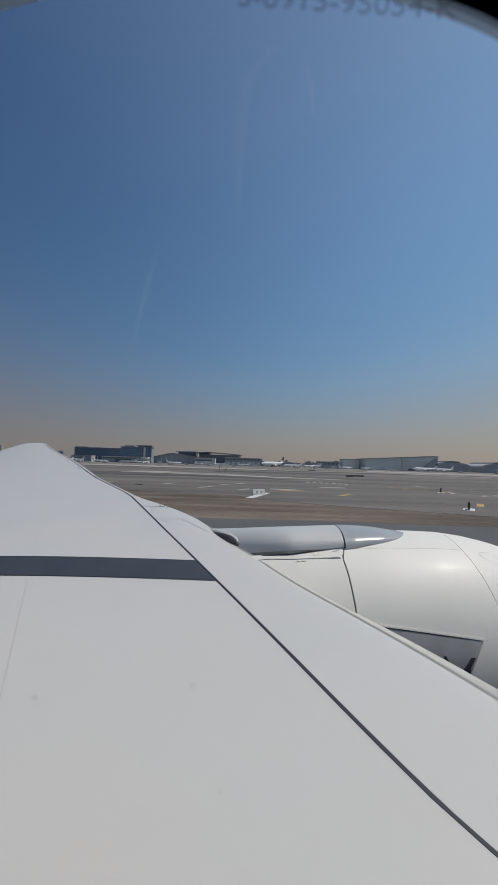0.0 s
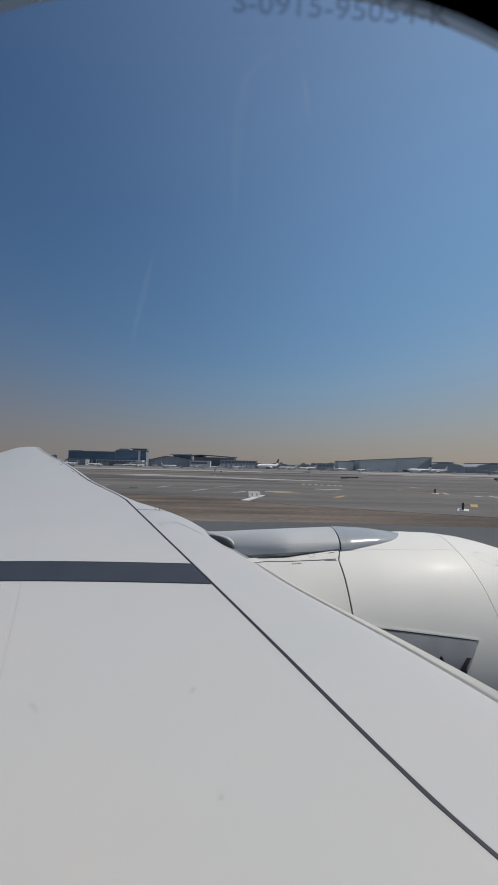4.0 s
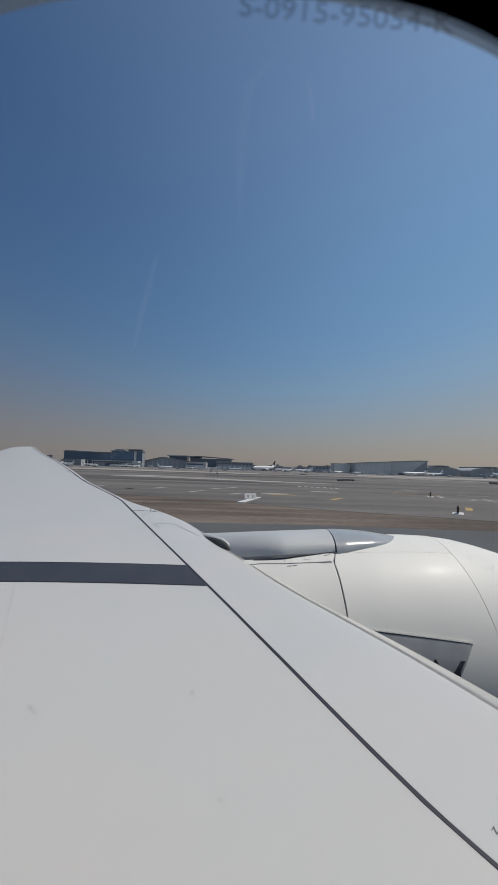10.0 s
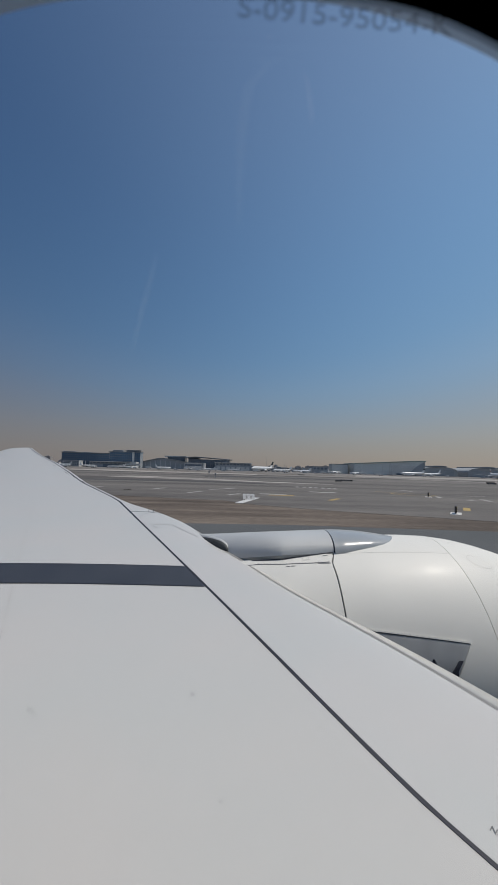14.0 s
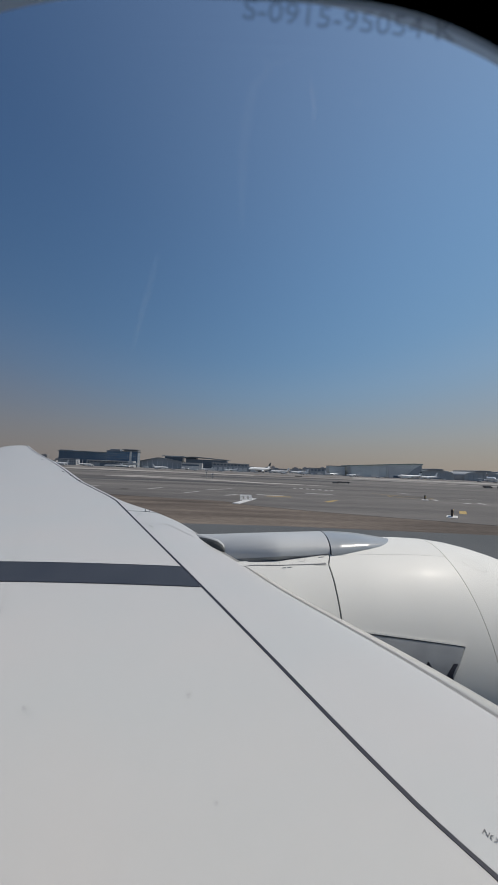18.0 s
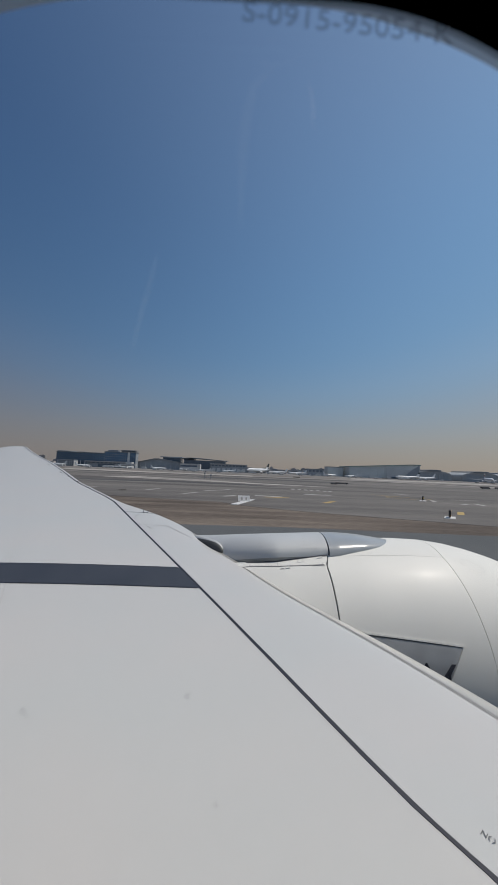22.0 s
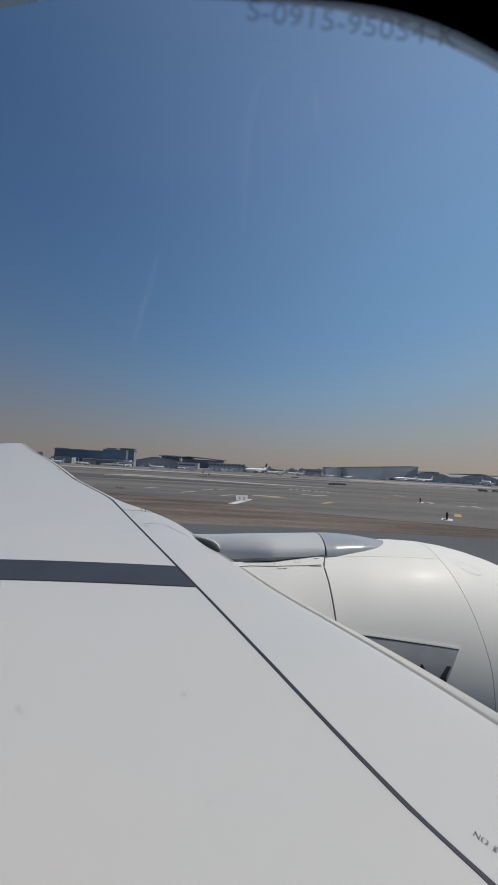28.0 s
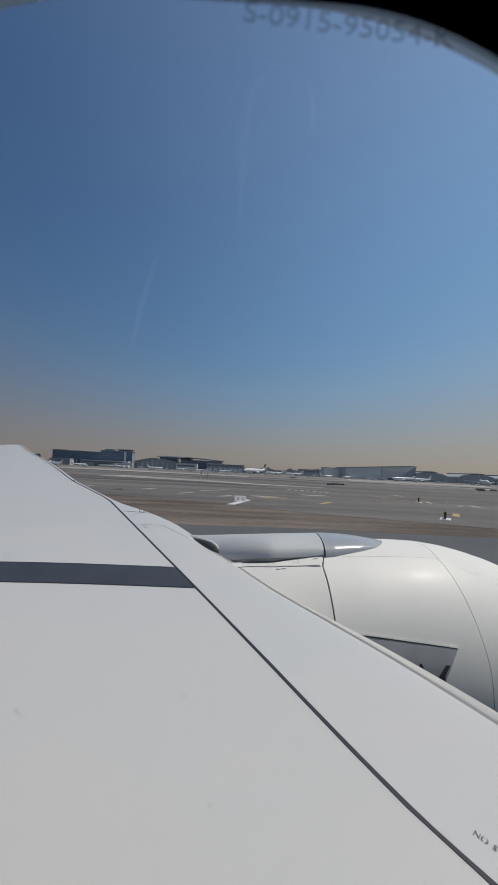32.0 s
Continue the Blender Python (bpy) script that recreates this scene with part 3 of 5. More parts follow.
for i in range(24):
    xr = 0.16 + 0.05 * i
    q = hull(xr, low(xr) - 0.55, 0.009 + root_r(xr) - hull_r(xr))
    nn = out_of(q).normalized()
    part("rivet", tube(bmesh.new(), q - nn * 0.004, q + nn * 0.002, 0.0035, 6), RIVET, pylon)
cowl_line([(0.925, 22.3), (0.925, 24.2), (1.015, 24.2), (1.015, 21.9)], 0.007, FAINT, "latch_outline")
cowl_line([(0.608, 21.3), (0.605, 24.3)], 0.007, FAINT, "strip_seam")
cowl_line([(1.238, 22.4), (1.33, 22.1)], 0.014, SEAM, "strip_seam")
cowl_line([(1.146, 27.6), (1.335, 28.2)], 0.010, SEAM, "strip_seam")
for x0, x1 in ((0.642, 0.705), (0.725, 0.792)):
    cowl_line([(x0, 28.0), (x1, 28.0)], 0.013, SEAM, "lettering_bar")
# ---------------------------------------------------------------- the airliner: fuselage round the window
fuselage = new("fuselage")
fuselage.parent = airliner
FY, FZ, FR = -2.97, 5.6, 3.1
bm = bmesh.new()
XS = [-16, -13, -10, -7, -4, -2, -0.6, 0.6, 2, 4, 7, 10, 12]


def shell(x, a):
    return (x, FY + FR * math.cos(radians(a)), FZ + FR * math.sin(radians(a)))


NA = 96
grid = [[bm.verts.new(shell(x, a * 360 / NA)) for a in range(NA)] for x in XS]
for i in range(len(XS) - 1):
    for k in range(NA):
        # the gap for the window panel
        if XS[i] == -0.6 and (k < 4 or k >= NA - 4):
            continue
        bm.faces.new((grid[i][k], grid[i + 1][k], grid[i + 1][(k + 1) % NA], grid[i][(k + 1) % NA]))
bm.faces.new([grid[0][k] for k in range(NA)])
bm.faces.new([grid[-1][k] for k in range(NA)])
part("fuselage_shell", bm, BODY, fuselage, "unseen fuselage side, greyed to cut bounce onto the wing", smooth=True)

WY = 0.100


def rounded(w, h, r, cx, cz, y, n=44):
    out = []
    for qx, qz, a0 in ((1, 1, 0), (-1, 1, 90), (-1, -1, 180), (1, -1, 270)):
        for k in range(n + 1):
            a = radians(a0 + 90 * k / n)
            out.append((cx + qx * (w - r) + r * math.cos(a), y, cz + qz * (h - r) + r * math.sin(a)))
    return out


WR, WX0, WX1, WZ0, WZ1 = 0.0957, -0.170, 0.1139, 5.470, 5.8381
WCX, WCZ, WW, WH = (WX0 + WX1) / 2, (WZ0 + WZ1) / 2, (WX1 - WX0) / 2, (WZ1 - WZ0) / 2
on_skin = lambda x, z: (x, FY + math.sqrt((FR - 0.006) ** 2 - (z - FZ) ** 2), z)
outer = [(p[0] * 1.36, p[2]) for p in rounded(WW, WH, WR, WCX, WCZ, WY)]
outer = [on_skin(x, 5.7 + (z - 5.7) * 1.36) for x, z in outer]
rect = []
for p in outer:
    d = Vector((p[0] - WCX, 0, p[2] - WCZ))
    s = min(0.72 / max(abs(d.x), 1e-6), 0.92 / max(abs(d.z), 1e-6))
    rect.append(on_skin(WCX + d.x * s, WCZ + d.z * s))
bm = bmesh.new()
loft(bm, [rect, outer], caps=False)
part("window_panel", bm, BODY, fuselage, "unseen skin panel round the window, greyed to cut bounce", smooth=True)
bm = bmesh.new()
loft(bm, [rounded(WW + 0.12, WH + 0.12, WR + 0.06, WCX, WCZ, WY - 0.002), rounded(WW, WH, WR, WCX, WCZ, WY), outer], caps=False)
part("window_reveal", bm, RUBBER, fuselage, "black rounded window surround", smooth=True)
bm = bmesh.new()
loft(bm, [rounded(WW + 0.03, WH + 0.02, WR + 0.01, WCX, WCZ, WY + 0.0012), rounded(WW + 0.0125, WH, 0.139, WCX + 0.0126, WCZ + 0.0002, WY + 0.0012)], caps=False)
part("window_seal", bm, TRIM, fuselage, "grey seal round the pane", smooth=True)
# half-clear dark ring added to soften the black edge of the surround
bm = bmesh.new()
loft(bm, [rounded(WW + 0.03, WH + 0.02, WR + 0.01, WCX, WCZ, WY + 0.0006), rounded(WW - 0.0012, WH - 0.0012, WR - 0.0012, WCX, WCZ, WY + 0.0006)], caps=False)
part("seal_lip", bm, veil_of("dark_edge_veil", (0.06, 0.065, 0.075), 0.5), fuselage, smooth=True)
bm = boxed(WX0 - 0.01, WX1 + 0.01, WY + 0.0062, WY + 0.0092, WZ0 - 0.01, WZ1 + 0.01)
pane = part("window_pane", bm, PANE, fuselage, "clear scratched acrylic window pane")
pane.visible_shadow = False


def lettering(name, body, size, m, mat, parent, extrude=0.0004, label="", wide=1.0, bold=0.0):
    cu = bpy.data.curves.new(name, "FONT")
    cu.body, cu.size, cu.extrude, cu.align_x = body, size, extrude, "LEFT"
    cu.space_character, cu.offset = wide, bold
    tmp = new(name, cu)
    bpy.context.view_layer.update()
    me = bpy.data.meshes.new_from_object(tmp.evaluated_get(bpy.context.evaluated_depsgraph_get()))
    bpy.data.objects.remove(tmp)
    me.materials.append(mat)
    ob = new(name, me)
    ob.parent, ob.matrix_basis = parent, m
    return tagged(ob, label) if label else ob


lettering("serial_print", "S-0915-95054-K", 0.0094, Matrix.Translation((-0.0078, WY - 0.0004, 5.8300)) @ Matrix.Rotation(radians(90), 4, "X") @ Matrix.Rotation(radians(-3.9), 4, "Z"),
          INK, fuselage, 0.0001, "faded serial print on the pane")
stencil_at = Matrix.Translation((1.402, 2.2385, skin_z(2.26) - 0.0022)) @ Matrix.Rotation(radians(6), 4, "X") @ Matrix.Rotation(radians(-50), 4, "Z")
for k, ch in ((0, "N"), (2.35, "S"), (3.2, "T"), (4.0, "E"), (4.8, "P")):
    lettering("stencil_letter", ch, 0.0465, stencil_at @ Matrix.Translation((0.041 * k, 0, 0)), STENCIL, airliner, 0.0008, "faded black stencilled letter")
bm = bmesh.new()
for side_of in (-1, 1):
    arc_of = lambda r, q: (0.0565 + side_of * r * 1.02 * math.cos(radians(q)), 0.0157 + r * math.sin(radians(q)), 0.0008)
    loft(bm, [[arc_of(0.0178, q), arc_of(0.0128, q)] for q in range(-72, 73, 12)], closed=False)
part("stencil_letter", bm, STENCIL, airliner, "faded black stencilled ring").matrix_basis = stencil_at
# faint pale streaks on the pane
for pts, wide in (([(-0.0289, 5.7628), (-0.0304, 5.7560), (-0.0320, 5.7482), (-0.0335, 5.7406), (-0.0349, 5.7331)], 0.0007), ([(0.0131, 5.8196), (0.0141, 5.8150), (0.0147, 5.8110), (0.0150, 5.8070), (0.0150, 5.8029)], 0.0007),
                  ([(0.0108, 5.8278), (0.0019, 5.8227), (-0.0036, 5.8155), (-0.0052, 5.8058), (-0.0058, 5.7944), (-0.0057, 5.7823), (-0.0054, 5.7704)], 0.0016)):
    bm = bmesh.new()
    n = len(pts) - 1
    loft(bm, [[(x - wide * (0.2 + math.sin(math.pi * i / n)) / 1.2, WY + 0.0055, z), (x + wide * (0.2 + math.sin(math.pi * i / n)) / 1.2, WY + 0.0055, z)] for i, (x, z) in enumerate(pts)], closed=False)
    part("pane_smear", bm, STREAK if wide < 0.001 else FILM, fuselage)
for x, z, r in ((-0.0004, 5.824, 0.0007), (0.0419, 5.8238, 0.0005), (0.0465, 5.8266, 0.0005), (0.0378, 5.806, 0.0007), (0.0207, 5.7925, 0.0006), (0.0329, 5.7868, 0.0005),
                (0.0414, 5.7836, 0.0007), (0.0277, 5.812, 0.0008), (0.0015, 5.8315, 0.0006), (0.0615, 5.7897, 0.0008)):
    bm = bmesh.new()
    bm.faces.new([bm.verts.new((x + r * math.cos(k * math.tau / 14) * (1 + 0.3 * math.sin(2 * k)), WY + 0.0055, z + 1.4 * r * math.sin(k * math.tau / 14))) for k in range(14)])
    part("pane_fleck", bm, FILM, fuselage)
for x, z, r in ((-0.0141, 5.6398, 0.0007), (-0.0576, 5.6347, 0.0007), (-0.0563, 5.6334, 0.0005), (-0.0056, 5.6127, 0.0006)):
    bm = bmesh.new()
    ring = [(x + r * math.cos(k * math.tau / 14) * (1 + 0.3 * math.sin(3 * k)), WY + 0.0055, z + r * math.sin(k * math.tau / 14)) for k in range(14)]
    bm.faces.new([bm.verts.new(q) for q in ring])
    part("dust_speck", bm, SPECK, fuselage)

# ---------------------------------------------------------------- the ground


def weathered(name, dark, mid, tan, layers, rough=0.95):
    """Three tones mixed by noise of several sizes: layers are (scale, stretch along x, share)."""
    m = bpy.data.materials.new(name)
    m.use_nodes = True
    nt = m.node_tree
    b = nt.nodes["Principled BSDF"]
    b.inputs["Roughness"].default_value, b.inputs["Specular IOR Level"].default_value = rough, 0.2
    tc = nt.nodes.new("ShaderNodeTexCoord")
    total = None
    for scale, stretch, share in layers:
        mp = nt.nodes.new("ShaderNodeMapping")
        mp.inputs["Scale"].default_value = (stretch, 1, 1)
        nt.links.new(tc.outputs["Object"], mp.inputs[0])
        n = nt.nodes.new("ShaderNodeTexNoise")
        n.inputs["Scale"].default_value, n.inputs["Detail"].default_value = scale, 7
        nt.links.new(mp.outputs[0], n.inputs["Vector"])
        add = nt.nodes.new("ShaderNodeMath")
        add.operation = "MULTIPLY_ADD"
        add.inputs[1].default_value, add.inputs[2].default_value = share, 0.0
        nt.links.new(n.outputs["Fac"], add.inputs[0])
        if total:
            nt.links.new(total, add.inputs[2])
        total = add.outputs[0]
    r = nt.nodes.new("ShaderNodeValToRGB")
    r.color_ramp.elements[0].position, r.color_ramp.elements[1].position = 0.40, 0.60
    r.color_ramp.elements[0].color, r.color_ramp.elements[1].color = (*dark, 1), (*tan, 1)
    e = r.color_ramp.elements.new(0.49)
    e.color = (*mid, 1)
    nt.links.new(total, r.inputs[0])
    nt.links.new(r.outputs[0], b.inputs["Base Color"])
    return m


SOIL = weathered("brown_soil", (0.078, 0.064, 0.053), (0.140, 0.114, 0.094), (0.235, 0.196, 0.160), ((0.045, 0.45, 0.42), (0.32, 0.16, 0.34), (2.2, 0.5, 0.24)))
RUBBED = ((0.035, 0.14, 0.50), (0.12, 0.06, 0.30), (0.9, 0.25, 0.20))
ASPHALT = weathered("grey_asphalt", (0.098, 0.091, 0.086), (0.143, 0.133, 0.124), (0.205, 0.190, 0.174), RUBBED, 0.9)
NEAR = material("blue_grey_asphalt", (0.118, 0.124, 0.126), 0.88, second=(0.094, 0.100, 0.102), scale=0.1, fine=0.3, bump_scale=2.0)
WORN = weathered("worn_runway", (0.108, 0.101, 0.096), (0.172, 0.160, 0.148), (0.245, 0.228, 0.210), RUBBED, 0.9)
PALE = weathered("pale_concrete", (0.20, 0.185, 0.17), (0.37, 0.345, 0.315), (0.50, 0.47, 0.43), ((0.05, 0.2, 0.35), (0.25, 0.05, 0.40), (1.2, 0.2, 0.25)))
APRON = weathered("stained_concrete", (0.13, 0.122, 0.113), (0.215, 0.201, 0.186), (0.32, 0.30, 0.275), ((0.02, 0.12, 0.40), (0.07, 0.06, 0.35), (0.5, 0.2, 0.25)))
TARMAC = material("dark_tarmac", (0.088, 0.086, 0.084), 0.9, second=(0.062, 0.061, 0.060), scale=0.1, fine=0.3, bump_scale=1.0, stretch=(0.1, 1, 1))
MARK = material("white_marking", (0.60, 0.58, 0.54), 0.8, second=(0.30, 0.29, 0.27), scale=1.3, fine=0.3, bump_scale=6)
YELLOW = material("yellow_marking", (0.60, 0.42, 0.13), 0.8, second=(0.42, 0.31, 0.13), scale=1.6, fine=0.3, bump_scale=6)


def sheet(name, pts, z, mat, label, depth=0.3, category="", parent=None):
    bm = bmesh.new()
    loft(bm, [[(x + FIELD, y, z) for x, y in pts], [(x + FIELD, y, z - depth) for x, y in pts]])
    ob = part(name, bm, mat, parent)
    if not parent:
        tagged(ob, label, category or name, kind="structure")
    return ob


bm = bmesh.new()
bmesh.ops.create_grid(bm, x_segments=40, y_segments=40, size=6000)
ground = tagged(part("ground", bm, SOIL), "dry brown airfield soil reaching the horizon", "ground", kind="structure")
sheet("taxiway", [(-700, -120), (700, -120), (700, 34), (240, 34), (172, 38), (161, 45), (139, 56), (123, 44), (110, 37.9), (88, 38.6), (78, 37.8), (26, 37.2), (9, 37.4), (-5, 34.6), (-150, 33), (-180, 36), (-700, 36)], 0.02, NEAR,
      "blue-grey asphalt taxiway under the airliner", category="taxiway")
sheet("far_taxiway", [(-600, 118), (-60, 104), (1.5, 98), (14, 80.5), (32, 81), (49, 74), (58, 69.6), (72.5, 66), (80.7, 64.5), (84.6, 59.5), (91.7, 55.1), (97, 52.6), (106.3, 49), (115.4, 45.6), (123, 42.2),
                      (139.5, 51.2), (150.9, 46.3), (161.5, 40.9), (172, 35.5), (240, 31), (700, 12), (700, 210), (-600, 210)], 0.026, ASPHALT, "wide worn asphalt taxiway", category="taxiway")
sheet("junction", [(-390, 35), (-215, 35), (-235, 60), (-240, 110), (-225, 150), (-225, 212), (-400, 212), (-400, 120)], 0.032, NEAR, "grey asphalt taxiway junction with yellow lead lines", category="taxiway")
sheet("runway", [(-2500, 218), (2500, 205), (2500, 262), (-2500, 282)], 0.02, WORN, "worn grey runway with tyre-darkened lanes", category="runway")
sheet("runway_shoulder", [(-2500, 318), (2500, 298), (2500, 352), (-2500, 376)], 0.02, APRON, "pale paved runway shoulder", category="pavement")
sheet("apron", [(-2500, 400), (2500, 380), (2500, 1000), (-2500, 1000)], 0.02, APRON, "broad concrete apron before the terminals", category="apron")
sheet("apron_road", [(-2500, 470), (2500, 440), (2500, 462), (-2500, 495)], 0.04, ASPHALT, "dark service road along the apron", category="road")
sheet("concrete_patch", [(-24, 97), (-13, 98.5), (3, 98), (18, 98), (30, 93), (42, 84), (24, 80), (14, 80.5), (1.5, 92)], 0.05, PALE, "dusty pale concrete patch beside the soil", category="pavement")
sheet("pale_shoulder", [(22, 168), (34, 166), (71, 158), (90, 150), (118, 146), (118, 149), (90, 160), (71, 176), (34, 190), (26, 188)], 0.045, PALE, "pale paved strip on the taxiway", category="pavement")
sheet("pale_shoulder", [(-170, 165), (-30, 167), (-30, 171), (-170, 169)], 0.045, PALE, "pale paved strip on the taxiway", category="pavement")
sheet("pale_shoulder", [(198, 300), (222, 272), (253, 252), (330, 232), (330, 250), (255, 270), (232, 286), (214, 312)], 0.045, PALE, "pale curved shoulder of the taxiway", category="pavement")
sheet("pale_shoulder", [(-70, 318), (-25, 314), (33, 315), (92, 303), (93, 352), (23, 370), (-47, 372), (-90, 374)], 0.045, PALE, "pale strip of concrete beyond the runway", category="pavement")
sheet("pale_shoulder", [(190, 372), (228, 361), (261, 352), (320, 338), (352, 415), (262, 445), (215, 455)], 0.045, PALE, "pale strip of concrete before the hangars", category="pavement")
sheet("tar_strip", [(10, 128), (38, 133), (62, 139), (88, 134), (97, 132), (88, 144), (60, 149), (35, 143), (8, 138)], 0.045, TARMAC, "dark tar repair along the pale strip", category="pavement")
sheet("tar_strip", [(60, 214), (83, 216), (112, 217), (136, 208), (150, 206), (141, 227), (115, 239), (83, 237), (55, 234)], 0.045, TARMAC, "dark tar repair on the runway", category="pavement")
sheet("tyre_lane", [(-2500, 228), (2500, 215), (2500, 227), (-2500, 242)], 0.03, ASPHALT, "rubber-darkened lane on the runway", category="runway")
sheet("drain_strip", [(-2500, 284), (2500, 268), (2500, 290), (-2500, 308)], 0.024, TARMAC, "dark strip of new tarmac beside the runway", category="pavement")
taxi, far_taxi, junction = (bpy.data.objects[n] for n in ("taxiway", "far_taxiway", "junction"))


def painted(pts, width, mat, name="taxi_line", z=0.045, on=None):
    """A painted line through points of the field."""
    bm = bmesh.new()
    rings = []
    for i, p in enumerate(pts):
        a, b = Vector(pts[max(0, i - 1)]), Vector(pts[min(len(pts) - 1, i + 1)])
        d = (b - a).normalized()
        e = Vector((-d.y, d.x)) * width / 2
        rings.append([(p[0] + FIELD - e.x, p[1] - e.y, z), (p[0] + FIELD + e.x, p[1] + e.y, z)])
    loft(bm, rings, closed=False)
    return part(name, bm, mat, on or far_taxi)


# white and yellow shoulder bars beside the taxiway
for xa, ya, xb, yb, m in ((-45, 131, -43, 137, MARK), (-31, 124, -29, 130, MARK), (-17.8, 117.5, -16, 123.7, MARK), (-7.6, 113, -5.8, 119, MARK), (1.8, 108.7, 3.6, 114.7, MARK), (11.8, 108.3, 13.6, 114.3, MARK),
                          (21.1, 104, 22.9, 110, MARK), (30.2, 99.4, 32, 105.4, MARK), (38.8, 94.6, 40.6, 100.6, MARK), (46.6, 88.5, 48.4, 94.5, MARK), (62, 89, 63.7, 95.5, MARK), (71.8, 80.7, 74.1, 86.1, MARK),
                          (80.5, 77.2, 82.9, 81.9, MARK), (75, 93.5, 78.4, 98.5, MARK), (77.6, 96.5, 80.9, 103, MARK), (99.8, 70.4, 102.8, 75.5, YELLOW), (118.2, 58.1, 120.9, 62.9, YELLOW), (131.4, 80.3, 133.9, 82.6, MARK),
                          (132, 117.8, 132.6, 110.4, MARK), (138.6, 48.4, 140.4, 52.4, YELLOW), (143, 74.5, 144.8, 78.5, MARK), (150.5, 70, 152.3, 75, MARK), (157.6, 62.5, 159.4, 68, YELLOW), (167.5, 60.6, 169.3, 66.4, YELLOW),
                          (176.6, 56.4, 178.4, 62.4, YELLOW), (185.7, 51.6, 187.5, 57.6, YELLOW), (154.4, 37.7, 157.5, 42.2, YELLOW), (163, 35.5, 165, 39.5, YELLOW), (191, 48.4, 192.8, 54.4, YELLOW),
                          (200.9, 45, 202.7, 51, YELLOW), (211.5, 42.5, 213.3, 48.5, YELLOW), (224, 38, 225.4, 42.5, YELLOW), (135.4, 79, 136.7, 84.5, MARK), (128.3, 85.5, 129.8, 90.5, MARK), (151, 70.2, 152.6, 75.2, MARK)):
    painted([(xa, ya), (xb, yb)], 1.0, m, "shoulder_bar")
# a row of worn letters that nobody can read, and the bars beside it
for k, (x, y, ln) in enumerate(((100, 119.6, 5.0), (102, 119.0, 4.0), (103.8, 117.8, 5.0), (105.4, 117.0, 4.6), (107.4, 116.0, 5.2), (109, 114.8, 4.2), (110.6, 114.2, 4.6))):
    painted([(x, y - ln / 2), (x + 0.5, y + ln / 2)], 1.0, MARK, "lettering_bar")
painted([(100.1, 95.9), (103, 94.6), (106.6, 95.5)], 2.6, MARK, "shoulder_bar")
painted([(87.2, 83.4), (93.0, 82.4)], 2.2, MARK, "worn_patch")
painted([(89.0, 80.2), (94.4, 80.0)], 1.5, YELLOW, "worn_patch", z=0.05)
painted([(120.3, 105.7), (125, 101), (130.3, 96.6)], 0.45, YELLOW)
painted([(122.4, 99.7), (121.4, 96), (124, 91.5), (127.4, 90.2), (131, 92.5), (131, 96), (127, 99.6), (122.4, 99.7)], 0.4, YELLOW, "turning_circle")
for k in range(7):
    painted([(137.7 + k * 1.1, 95.2), (137.9 + k * 1.1, 96.6)], 0.5, MARK, "lettering_bar")
# white edge lines that run off obliquely ahead
painted([(139.5, 51.2), (150.9, 46.3), (161.5, 40.9), (171, 35.6)], 0.35, MARK, "edge_line")
painted([(175.6, 55.7), (193.4, 48.4), (216, 41.8), (240, 35)], 0.35, MARK, "edge_line")
painted([(181.3, 39.2), (191.5, 36.1), (216, 38.3), (224.4, 37.5), (228.8, 37.8), (232.6, 40.4), (237.6, 50.9), (239.3, 59.5), (239.6, 68.7), (238, 85.7)], 0.5, YELLOW)
for xa, ya, xb, yb in ((233.3, 73.3, 239.4, 67.6), (233.9, 64, 239, 62), (232.7, 56.2, 238, 56.1), (230.5, 49.4, 236, 47.6), (226.6, 43.2, 232, 40.3)):
    painted([(xa, ya), (xb, yb)], 0.9, YELLOW, "shoulder_bar")
# lead lines of the junction astern
for pts in (((-330, 36), (-312, 60), (-296, 95), (-288, 140), (-284, 205)), ((-262, 205), (-266, 150), (-270, 110), (-262, 80), (-246, 60), (-222, 46)), ((-330, 60), (-318, 84), (-316, 110), (-322, 150), (-330, 205)),
            ((-296, 95), (-280, 60), (-262, 38)), ((-296, 95), (-302, 60), (-312, 37))):
    painted(pts, 0.6, YELLOW, on=junction)
for xa, ya in ((-262, 84), (-266, 96), (-268, 108), (-320, 92), (-319, 104)):
    painted([(xa, ya), (xa + 12, ya + 2)], 0.9, YELLOW, "shoulder_bar", on=junction)
for k in range(12):
    painted([(-318 + 5 * k, 128), (-316 + 5 * k, 128)], 0.8, MARK, "hold_bar", on=junction)

# ---------------------------------------------------------------- things on the airfield
RED = material("faded_red", (0.42, 0.045, 0.05), 0.6, second=(0.34, 0.04, 0.045), scale=2)
PAINT = material("white_paint", (0.74, 0.73, 0.71), 0.6, second=(0.64, 0.63, 0.61), scale=1.5)
STEEL = material("dark_steel", (0.055, 0.05, 0.048), 0.6, second=(0.09, 0.07, 0.06), scale=3)
LIGHT_STEEL = material("galvanised_steel", (0.36, 0.36, 0.36), 0.5, scale=3)
CONCRETE = material("concrete_slab", (0.48, 0.46, 0.43), 0.9, second=(0.38, 0.36, 0.34), scale=1.0, fine=0.3, bump_scale=8)


